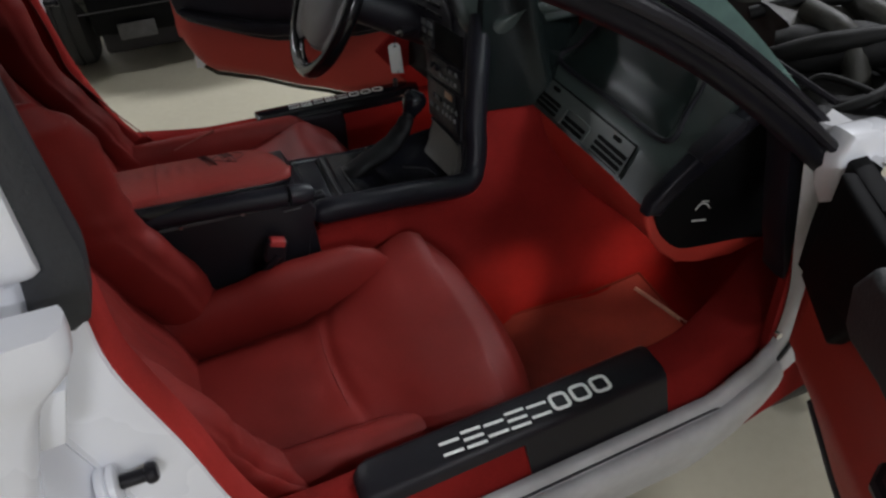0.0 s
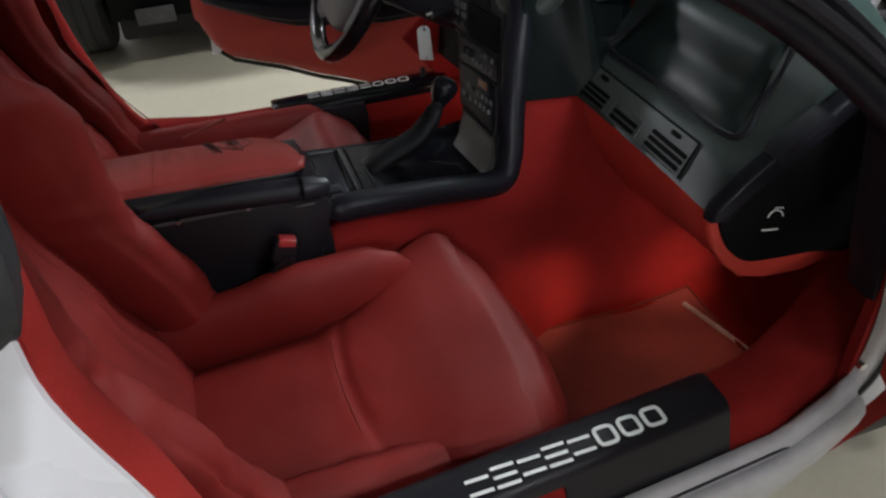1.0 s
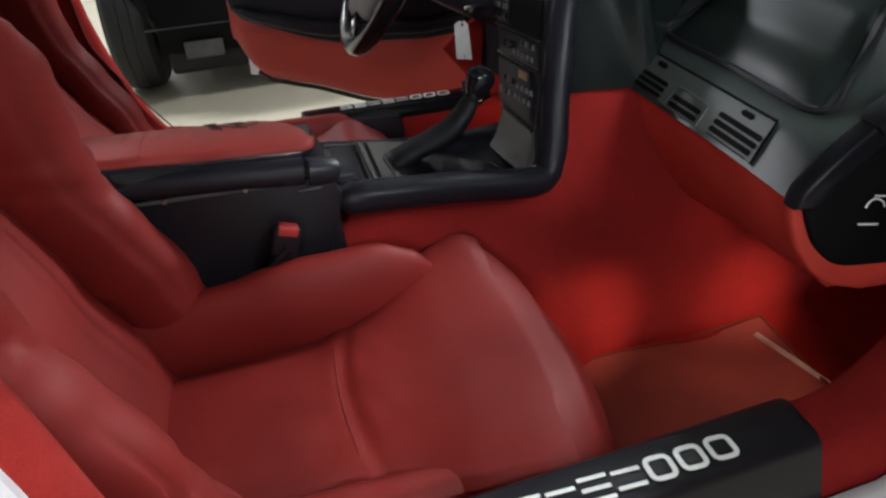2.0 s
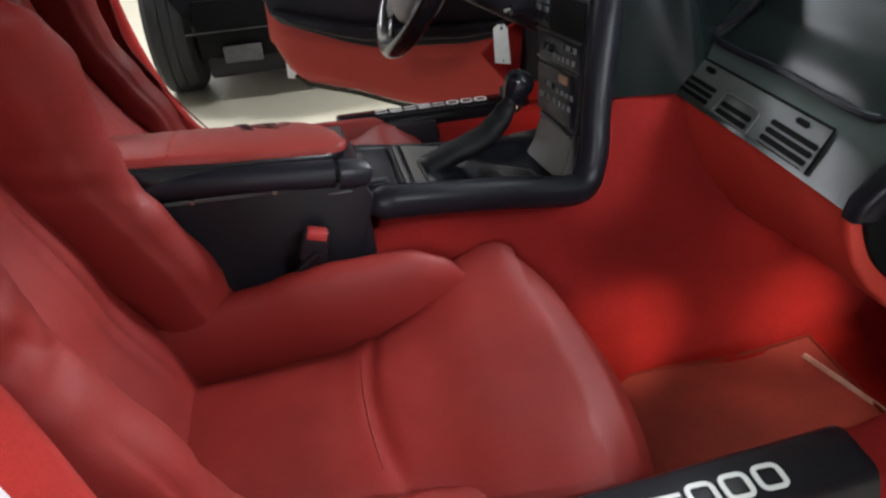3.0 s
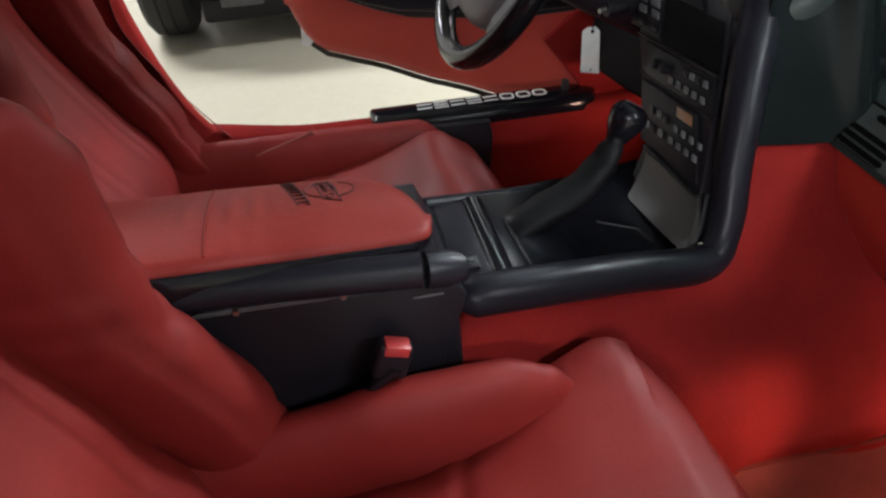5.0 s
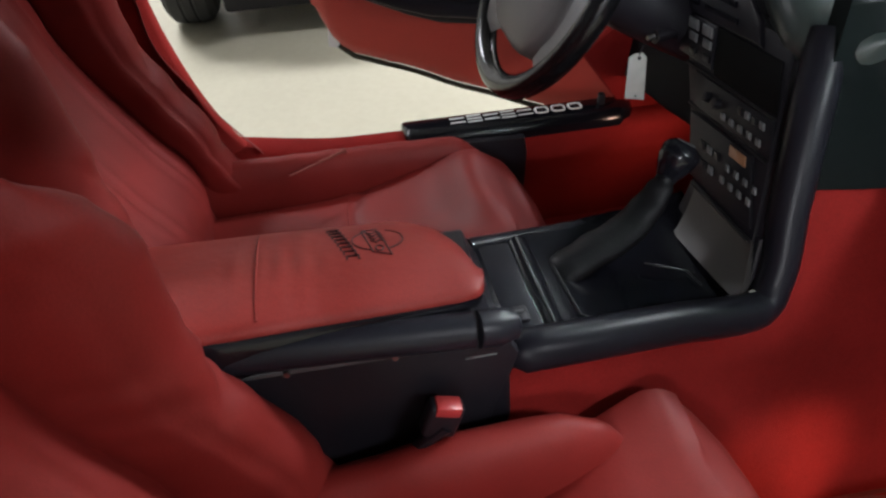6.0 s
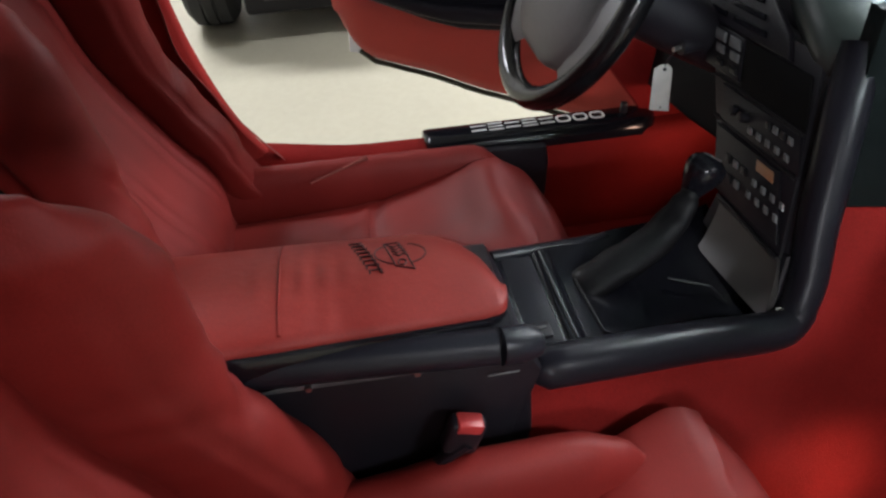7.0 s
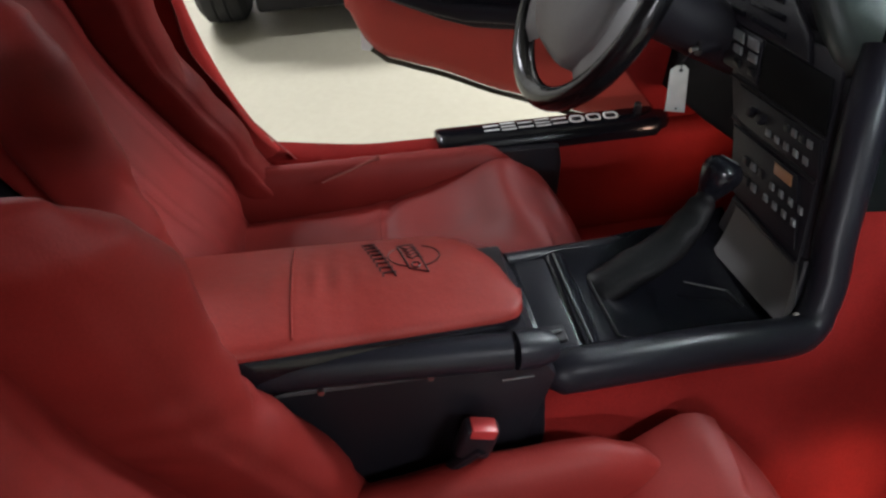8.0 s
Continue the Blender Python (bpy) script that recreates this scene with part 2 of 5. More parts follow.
def join(bms):
    out = bmesh.new()
    for b in bms:
        me = bpy.data.meshes.new("joined")
        b.to_mesh(me)
        b.free()
        out.from_mesh(me)
        bpy.data.meshes.remove(me)
    return out


# ---------------------------------------------------------------- the garage


def garage():
    tagged(part("ground", box(-6.5, 6.5, -6.5, 5.0, GROUND - 0.1, GROUND, 0), FLOOR), "cream painted concrete garage floor with faint stains", "floor", kind="structure")
    tagged(part("wall_north", box(-6.5, 6.5, 5.0, 5.2, GROUND - 0.1, 3.1, 0), WALL), "white painted garage wall", "wall", kind="structure")
    tagged(part("wall_south", box(-6.5, 6.5, -6.7, -6.5, GROUND - 0.1, 3.1, 0), WALL_GREY), "grey painted garage wall", "wall", kind="structure")
    tagged(part("wall_west", box(-6.7, -6.5, -6.7, 5.2, GROUND - 0.1, 3.1, 0), WALL_GREY), "grey painted garage wall", "wall", kind="structure")
    tagged(part("wall_east", box(6.5, 6.7, -6.7, 5.2, GROUND - 0.1, 3.1, 0), WALL_GREY), "grey painted garage wall", "wall", kind="structure")
    tagged(part("ceiling", box(-6.7, 6.7, -6.7, 5.2, 3.1, 3.2, 0), WALL_GREY), "grey garage ceiling", "ceiling", kind="structure")
    # one fixture for each tube lamp, the added fill included
    for lx, ly in TUBE_LIGHTS:
        t = thing("ceiling_light", (lx, ly, 3.1), "unseen white twin fluorescent ceiling light", "lamp", "ceiling lights")
        part("housing", box(-.65, .65, -.11, .11, -.06, 0, .01), JAMB, t, own=True)
        for k in (-.05, .05):
            part("tube", tube([(-.58, k, -.085), (.58, k, -.085)], .013), TUBE_GLOW, t, own=True)


garage()

# ---------------------------------------------------------------- the white car: shell, sills, doors
car = thing("sports_car", (0, 0, GROUND), "white two-seat sports car with red interior, doors and hood open", "car")


def mark_row(x0, x1, centre, z, height, parent, mat, name="letter_mark"):
    """Eight plain marks in place of lettering, rounded rings and bars; centre(x) gives the line they stand on."""
    w = (x1 - x0) / 8
    t = height * .17
    for i in range(8):
        a, b = x0 + i * w + w * .07, x0 + (i + 1) * w - w * .07
        y0, y1 = centre((a + b) / 2) - height / 2, centre((a + b) / 2) + height / 2
        bms = []
        if i >= 5:
            loop = []
            r = (b - a) * .30
            for cx, cy, k0 in ((b - r, y1 - r, 0), (a + r, y1 - r, 90), (a + r, y0 + r, 180), (b - r, y0 + r, 270)):
                loop += [(cx, cy, radians(k0 + 30 * k)) for k in range(4)]
            bm = bmesh.new()
            vs = [[bm.verts.new(V(cx + (r - d) * math.cos(q), cy + (r - d) * math.sin(q), zz)) for cx, cy, q in loop] for d, zz in ((0, z), (0, z + .0012), (t, z + .0012), (t, z))]
            for p, q in zip(vs, vs[1:]):
                for k in range(16):
                    bm.faces.new((p[k], p[(k + 1) % 16], q[(k + 1) % 16], q[k]))
            bms.append(bm)
        else:
            rows = (0, .43, .86) if i % 2 else (.10, .72)
            for f in rows:
                bms.append(box(a, b, y0 + f * height, y0 + f * height + t * .85, z, z + .0012, 0))
        part(name, join(bms), mat, parent)


def taper(x, s=-1):
    """How far a sill stands out at x; the passenger's runs inwards towards the front."""
    return -.070 * x if s < 0 else .011 - .015 * x


def sill(side):
    """One door sill; side -1 the passenger's, +1 the driver's."""
    s = side
    # carpeted sill beam
    def ring(x):
        top = lerp([(-.62, .470), (-.35, .432), (0, .428), (.30, .424), (.46, .45), (.60, .50)], x)
        inn = lerp([(-.62, .585), (0, .580), (.35, .575), (.62, .50)], x)
        base = lerp([(-.62, .15), (.36, .15), (.44, .30), (.52, .415), (.62, .47)], x)
        pts = [(inn + .02, .15), (inn, top - .05), (inn + .004, top - .016), (inn + .016, top), (.655, top - .004), (.667, top - .015), (.690, max(.358, base + .01)), (.690, base)]
        return [V(x, s * (y + taper(x, s)), z) for y, z in pts]
    part("sill_carpet", loft([ring(-.62 + 1.22 * i / 30) for i in range(31)]), CARPET, car, "red carpeted door sill", sharp=60)
    # plastic plate on the sill
    def pr(x, k):
        y0, y1 = .590 + .03 * k, .668
        low = [(y1 + .005, .428), (y1 + .026, .352)] if s > 0 or x > -.014 else [(y1 + .003, .432), (y1 + .006, .418)]
        return [V(x, s * (y + taper(x, s)), z) for y, z in [(y0 - .006, .345), (y0 - .004, .425), (y0 + .004, .441 - .006 * k), (y0 + .012, .446 - .006 * k), (y1 - .010, .444 - .006 * k), (y1, .438 - .006 * k)] + low]
    xs = [-.300, -.296, -.285, -.27, -.1, -.018, -.012, .1, .25, .262, .267] if s < 0 else [-.225, -.221, -.215, -.2, 0, .15, .225, .252, .266]
    ks = [1, .5, .15, 0, 0, 0, 0, 0, 0, .0, .2] if s < 0 else [.6, .2, 0, 0, 0, 0, 0, .5, 1.2]
    plate = part("sill_plate", loft([pr(x, k) for x, k in zip(xs, ks)]), GLOSS if s > 0 else BLACK, car, "black plastic sill plate with white marks", sharp=50)
    if s < 0:
        mark_row(-.158, .166, lambda x: s * (.640 + taper(x, s)), .4462, .036, plate, WHITE_MARK)
    else:
        mark_row(-.130, .158, lambda x: s * (.634 + taper(x, s)), .4462, .027, plate, WHITE_MARK)
    if s > 0:
        part("sill_side_trim", slab([V(-.235, .566, .30), V(.012, .562, .30), V(.016, .562, .40), V(.010, .564, .436), V(-.225, .574, .440)], (0, .02, 0), .006, 2), BLACK, car, "black trim on the inner sill")
    # painted rocker outside the sill
    def rock(x):
        up = lerp([(-.62, .16), (-.45, .05), (-.3, 0), (.35, 0), (.46, .05), (.52, .13)], x)
        return [V(x, s * (y + taper(x, s)), z + up) for y, z in [(.680, .20), (.688, .350), (.694, .362), (.704, .364), (.712, .358), (.716, .346), (.719, .340), (.728, .342), (.736, .336), (.742, .322), (.738, .29), (.72, .22), (.70, .16)]]
    part("rocker_panel", loft([rock((-.50 if s < 0 else -.36) + (.98 if s < 0 else .84) * i / 30) for i in range(31)]), JAMB, car, "dull white painted rocker flange", sharp=50)
    part("rocker_seal", tube([V(-.3 + i * .05, s * (.7165 + taper(-.3 + i * .05, s)), .3455) for i in range(15)], .0028, 8), RUBBER, car)


sill(-1)
sill(1)


def floor_pan():
    # one carpet skin across: sill, floor, tunnel, floor, sill
    def sec(x):
        zt = lerp([(-.7, .40), (-.3, .52), (-.15, .54), (0, .515), (.1, .50), (.18, .62), (.23, .650), (.40, .652), (.8, .64)], x)
        half = lerp([(-.7, .10), (-.2, .06), (-.1, .08), (.1, .11), (.3, .12), (.75, .16)], x)
        base = lerp([(-.7, .19), (.5, .19), (.62, .22), (.80, .42)], x)
        foot = half + .07
        hr = lerp([(-.7, .13), (-.2, .130), (.08, .095), (.18, .030), (.24, .005), (.40, .012), (.75, .14)], x)
        fr = lerp([(-.7, .20), (.1, .195), (.3, .175), (.75, .19)], x)
        return [V(x, -.60, base), V(x, -fr - .05, base), V(x, -fr, base + .018), V(x, -hr - (fr - hr) * .42, base + (zt - base) * .5), V(x, -hr, zt - .02), V(x, -hr + .02, zt),
                V(x, half - .03, zt), V(x, half, zt - .02), V(x, half + .03, base + (zt - base) * .5), V(x, foot, base + .015), V(x, foot + .05, base), V(x, .60, base)]
    rows = []
    for i in range(40):
        r = sec(-.75 + 1.55 * i / 39)
        rows.append([q for a, b in zip(r, r[1:]) for q in (a, a.lerp(b, .5))] + [r[-1]])
    bm = loft(rows, closed=False, caps=False)
    part("floor_carpet", bm, CARPET, car, "red carpet over floor and tunnel", sharp=70)
    part("floor_pan", box(-.8, .85, -.60, .60, .12, .17, .01), BLACK, car)
    # toe boards and bulkhead
    part("toe_board", sheet(lambda u, v: (.60 + .20 * v, -.62 + 1.24 * u, .19 + .40 * v), 8, 6, (.02, 0, -.01)), CARPET, car, "red carpeted toe board")
    part("bulkhead", box(.80, .83, -.70, .70, .15, .70, .01), DOOR_BLACK, car)
    part("rear_bulkhead", sheet(lambda u, v: (-.74 - .12 * v, -.66 + 1.32 * u, .2 + .55 * v), 6, 6, (-.03, 0, 0)), CARPET, car, "red carpeted bulkhead behind the seats")
    part("rear_deck", box(-1.5, -.86, -.68, .68, .70, .74, .01), CARPET, car)


floor_pan()


def floor_mat(cy, s):
    def f(u, v):
        return (.10 + .44 * u, cy + (-.17 + .34 * v), .205 + .004 * math.sin(9 * u + 5 * v) + .03 * max(0, u - .8) * 5 * .3)
    t = thing("floor_mat", (.3, cy, .195), "faded red floor mat lying in the footwell", "floor mat", "floor mats")
    part("mat_surface", sheet(f, 14, 10, (0, 0, -.008)), MAT_PILE, t)
    edge = [f(u, v) for u, v in [(0, 0), (.33, 0), (.66, 0), (1, 0), (1, .5), (1, 1), (.66, 1), (.33, 1), (0, 1), (0, .5), (0, 0)]]
    part("binding", tube(edge, .004, 6), MAT_EDGE, t)


part("heel_strip", tube([(.505, -.225, .212), (.525, -.30, .211), (.548, -.400, .210)], .0055, 8, flat=.6), PALE_LIT_METAL, car, "metal strip across the footwell, its warm highlight painted in")
floor_mat(-.355, -1)
floor_mat(.355, 1)


def jamb_front(s):
    """Painted front door jamb, from sill to windscreen pillar."""
    line = [(.40, .360), (.462, .40), (.494, .46), (.494, .56), (.474, .66), (.456, .76), (.442, .84), (.450, .89)]
    pts = spline([V(x, 0, z) for x, z in line], 26)
    rings = []
    for i, p in enumerate(pts):
        rings.append([V(p.x - .004, s * .658, p.z), V(p.x - .001, s * .664, p.z + .002), V(p.x + .006, s * .674, p.z), V(p.x + .014, s * .677, p.z - .003), V(p.x + .020, s * .684, p.z - .005), V(p.x + .040, s * .690, p.z - .008),
                      V(p.x + .060, s * .686, p.z - .012), V(p.x + .06, s * .62, p.z - .01)])
    part("door_jamb", loft(rings), JAMB, car, "dull white front door jamb", sharp=50)
    part("jamb_seal", tube([V(p.x + .016, s * .682, p.z) for p in pts], .004, 8), RUBBER, car)
    part("cowl_side", slab([V(.446, s * .72, .80), V(.436, s * .72, .86), V(.455, s * .72, .895), V(.53, s * .72, .890), V(.60, s * .72, .86), V(.62, s * .72, .78), V(.56, s * .72, .72), V(.485, s * .72, .73)], (0, -s * .05, 0), .012, 3), PAINT, car, "white cowl corner beside the hinge")
    h = part("hinge_bolt", tube([(.50, s * .72, .845), (.50, s * .745, .845)], .011, 10), CHROME, car)
    part("hinge_bolt", tube([(.520, s * .72, .838), (.520, s * .745, .838)], .011, 10), CHROME, car)
    part("hinge_loop", tube(spline([V(.53, s * .74, .835), V(.545, s * .75, .868), V(.565, s * .745, .865), V(.572, s * .74, .835)], 14), .005, 8), JAMB, car)
    part("hinge_plate", box(.49, .57, *sorted((s * .722, s * .732)), .800, .826, .003), JAMB, car)
    part("courtesy_reflector", tube([(.478, s * .668, .468), (.478, s * .678, .468)], .007, 8), CHROME, car)


jamb_front(-1)
jamb_front(1)


def jamb_rear(s):
    """White body behind the door opening, with lock striker and rubber strip."""
    back = 0 if s < 0 else -.13
    if s < 0:
        E = [(-.515, .775, 1.10), (-.514, .785, 1.00), (-.510, .790, .925), (-.478, .790, .798), (-.456, .788, .69), (-.430, .772, .58), (-.385, .740, .47), (-.335, .712, .385)]
    else:
        E = [(-.678, .665, 1.00), (-.675, .665, .90), (-.670, .665, .83), (-.648, .665, .69), (-.605, .665, .55), (-.55, .665, .45), (-.47, .665, .372)]
    edge = spline([V(x, s * y, z) for x, y, z in E], 30)
    face = [(.003, .004, .002), (-.003, -.003, 0), (-.035, -.005, -.004), (-.072, -.008, -.008), (-.075, -.012, -.009), (-.079, -.008, -.010), (-.086, -.022, -.012), (-.094, -.055, -.016), (-.104, -.075, -.020), (-.60, -.090, -.03), (-.60, .06, 0)]
    part("rear_jamb", loft([[p + V(dx, -s * dy, dz) for dx, dy, dz in face] for p in edge]), PAINT, car, "white rear door jamb and quarter panel", sharp=40)
    trim = [(.003, -.001, .0), (.008, .004, .003), (.012, .012, .005), (.014, .028, .006), (.008, .046, .002), (-.05, .060, -.01), (-.06, .02, -.01)]
    part("pillar_trim", loft([[p + V(dx, -s * dy, dz) for dx, dy, dz in trim] for p in edge]), PILLAR_RED, car, "red pillar trim", sharp=60)
    part("quarter_trim", box(-.97, -.575 + back, *sorted((s * .628, s * .652)), .20, .98, .006), CARPET, car, "red carpeted panel beside the seat")
    # flat quarter panel above the jamb
    sh = [(.735, 1.25), (.775, 1.24), (.798, 1.20), (.808, 1.14), (.812, 1.075), (.808, 1.062), (.796, 1.056), (.735, 1.056)]
    part("quarter_shoulder", loft([[V(x + back, s * (.75 + (y - .75) * k), 1.15 + (z - 1.15) * k) for y, z in sh] for x, k in ((-.526, .90), (-.527, .96), (-.532, .99), (-.538, 1), (-.70, 1), (-.9, 1), (-1.3, .9))]), PAINT, car, "white body shoulder over the door jamb", sharp=50)
    qe = spline([V(-.519 + back, s * .846, 1.046), V(-.520 + back, s * .848, 1.028), V(-.528 + back, s * .850, 1.003), V(-.556 + back, s * .852, .978), V(-.576 + back, s * .856, .935), V(-.602 + back, s * .86, .84), V(-.61 + back, s * .86, .70)], 22)
    part("quarter_edge", loft([[p + V(.0, s * -.018, 0), p + V(.005, s * -.006, 0), p + V(.003, s * .012, 0), p + V(-.008, s * .022, 0), p + V(-.09, s * .026, 0), p + V(-.09, s * -.018, 0)] for p in qe]), PAINT, car, "white edge of the quarter panel", sharp=60)
    part("jamb_bracket", slab([V(-.62 + back, s * .826, .972), V(-.538 + back, s * .826, .970), V(-.559 + back, s * .826, .908), V(-.63 + back, s * .826, .905)], (0, s * .018, 0), .003, 2), PAINT, car)
    # rubber strip on the pillar
    sec = [(0, 0), (.014, .004), (.018, .001), (.024, .005), (.046, .003), (.054, -.010), (.052, -.046), (.008, -.046), (-.006, -.014)]
    path = spline([V(-.510 + back, s * .757, 1.35), V(-.508 + back, s * .757, 1.223), V(-.501 + back, s * .757, 1.10), V(-.499 + back, s * .757, 1.06), V(-.508 + back, s * .757, 1.01), V(-.521 + back, s * .757, .972)], 24)
    rings = [[V(p.x + b, p.y + s * (q - .012) * (1 if i < 20 else 1 - (i - 19) * .10), p.z) for q, b in sec] for i, p in enumerate(path)]
    part("pillar_seal", loft(rings), RUBBER, car, "dark rubber weatherstrip on the pillar", sharp=50)
    # lock striker: washers and bolt
    m = pose(-.552 + back, s * .808, .796) @ pose(0, 0, 0, 0, 90, 0)
    part("striker_washer", lathe([(.008, -.014), (.022, -.014), (.024, -.011), (.024, -.006), (.020, -.004), (.023, -.002), (.023, .004), (.018, .006), (.008, .006)], 24, m), PAINT, car, "white striker washers")
    part("striker_bolt", lathe([(.001, 0), (.0075, 0), (.0075, .030), (.0105, .032), (.0115, .035), (.0105, .041), (.008, .043), (.001, .043)], 14, m), BLACK, car, "black lock striker bolt")


jamb_rear(-1)
jamb_rear(1)


def windscreen():
    for s in (-1, 1):
        foot, head = V(.460, s * .665, .831), V(.008, s * .60, 1.155)
        P = [foot.lerp(head, i / 16) + V(0, 0, .03 * math.sin(math.pi * i / 16)) for i in range(17)]
        d = (head - foot).normalized()
        out = V(0, s, 0)
        up = V(.58, 0, .81)
        prof = [(-.024, -.016), (-.030, 0), (-.024, .018), (.0, .032), (.018, .030), (.030, .010), (.027, -.008), (.010, -.020)]
        part("windscreen_pillar", loft([[p + out * a + up * b for a, b in prof] for p in P]), VINYL, car, "black trimmed windscreen pillar", sharp=50)
        part("pillar_gutter", tube([p + out * .034 + up * .018 for p in P], .009, 8), BLACK, car)
        part("pillar_trim", tube([p + out * -.01 + up * .042 for p in P], .008, 8), BLACK, car)
        part("glass_edge", loft([[p + out * -.016 + up * (.046 + .001), p + out * -.020 + up * (.046 + .030 * k), p + out * -.024 + up * (.046 + .030 * k), p + out * -.024 + up * .046] for p, k in zip(P, [max(.02, min(1, (i - 1) / 7)) for i in range(17)])]), GLASS_EDGE, car, "green edge of the windscreen glass")
    # lift-out roof panel between windscreen header and rear bow
    def roof(u, v):
        y = -.50 + 1.0 * v
        return (.03 - .66 * u, y * (1 + .06 * math.sin(math.pi * u)), 1.215 + .035 * (1 - (y / .5) ** 2) + .02 * math.sin(math.pi * u))
    part("roof_panel", sheet(roof, 12, 14, (0, 0, .028)), PAINT, car, "white lift-out roof panel")
    part("headliner", sheet(lambda u, v: Vector(roof(u, .02 + .96 * v)) + V(0, 0, -.010), 10, 10, (0, 0, .006)), HEADLINER, car, "dark cloth headliner")
    part("rear_pillar", slab([V(-.645, -.585, .93), V(-.655, -.575, 1.10), V(-.64, -.55, 1.235), V(-.80, -.55, 1.225), V(-.90, -.585, .93)], (0, -.035, 0), .006, 2), CARPET, car, "red trimmed pillar behind the door")
    part("rear_bow", sheet(lambda u, v: (-.63 - .14 * u, -.56 + 1.12 * v, 1.225 + .03 * (1 - (2 * v - 1) ** 2) - .02 * u), 3, 12, (0, 0, .03)), PAINT, car)
    part("windscreen_header", tube([(.02, -.60, 1.17), (-.005, -.3, 1.185), (-.01, 0, 1.19), (-.005, .3, 1.185), (.02, .60, 1.17)], .028, 10, flat=.7), VINYL, car)

    def g(u, v):
        y = -.63 + 1.26 * u
        bow = .10 * (1 - (y / .63) ** 2)
        return (.50 + bow + (.05 - .50 - bow * .6) * v, y * (1 - .06 * v), .845 + .335 * v + .02 * math.sin(math.pi * v))
    ob = part("windscreen_glass", sheet(g, 16, 8, (.003, 0, .004)), GLASS, car, "green tinted windscreen glass")
    ob.visible_shadow = False
    # cowl, wiper and black engine bay floor
    part("cowl_panel", sheet(lambda u, v: (.50 + .10 * (1 - (2 * u - 1) ** 2) + .10 * v, -.66 + 1.32 * u, .835 - .06 * v), 14, 4, (0, 0, -.02)), BLACK, car)
    part("wiper_arm", tube([(.66, -.50, .80), (.60, -.30, .86), (.62, -.05, .88), (.62, .1, .88)], .006, 6), BLACK, car)
    part("inner_wing", box(.62, 1.9, -.74, -.70, .25, .72, .02), BLACK, car)
    part("inner_wing", box(.62, 1.9, .70, .74, .25, .72, .02), BLACK, car)
    part("front_crossmember", box(1.85, 2.0, -.74, .74, .15, .55, .02), BLACK, car)
    # clamshell hood, tipped forward
    part("hood", sheet(lambda u, v: (1.95 + .18 * v + .05 * math.sin(3 * v), -.85 + 1.7 * u, .35 + 1.35 * v), 10, 10, (.03, 0, 0)), BLACK, car, "underside of the open clamshell hood")
    part("tail_deck", box(-2.0, -1.1, -.88, .88, .60, .96, .08, 4), PAINT, car)
    part("front_wheel", lathe([(.16, -.11), (.29, -.12), (.325, -.09), (.325, .09), (.29, .12), (.16, .11)], 32, pose(1.30, -.76, .325, 90)), TYRE, car)
    part("front_wheel", lathe([(.16, -.11), (.29, -.12), (.325, -.09), (.325, .09), (.29, .12), (.16, .11)], 32, pose(1.30, .76, .325, 90)), TYRE, car)
    part("rear_wheel", lathe([(.16, -.13), (.29, -.14), (.325, -.10), (.325, .10), (.29, .14), (.16, .13)], 32, pose(-1.14, -.74, .325, 90)), TYRE, car)
    part("rear_wheel", lathe([(.16, -.13), (.29, -.14), (.325, -.10), (.325, .10), (.29, .14), (.16, .13)], 32, pose(-1.14, .74, .325, 90)), TYRE, car)


windscreen()


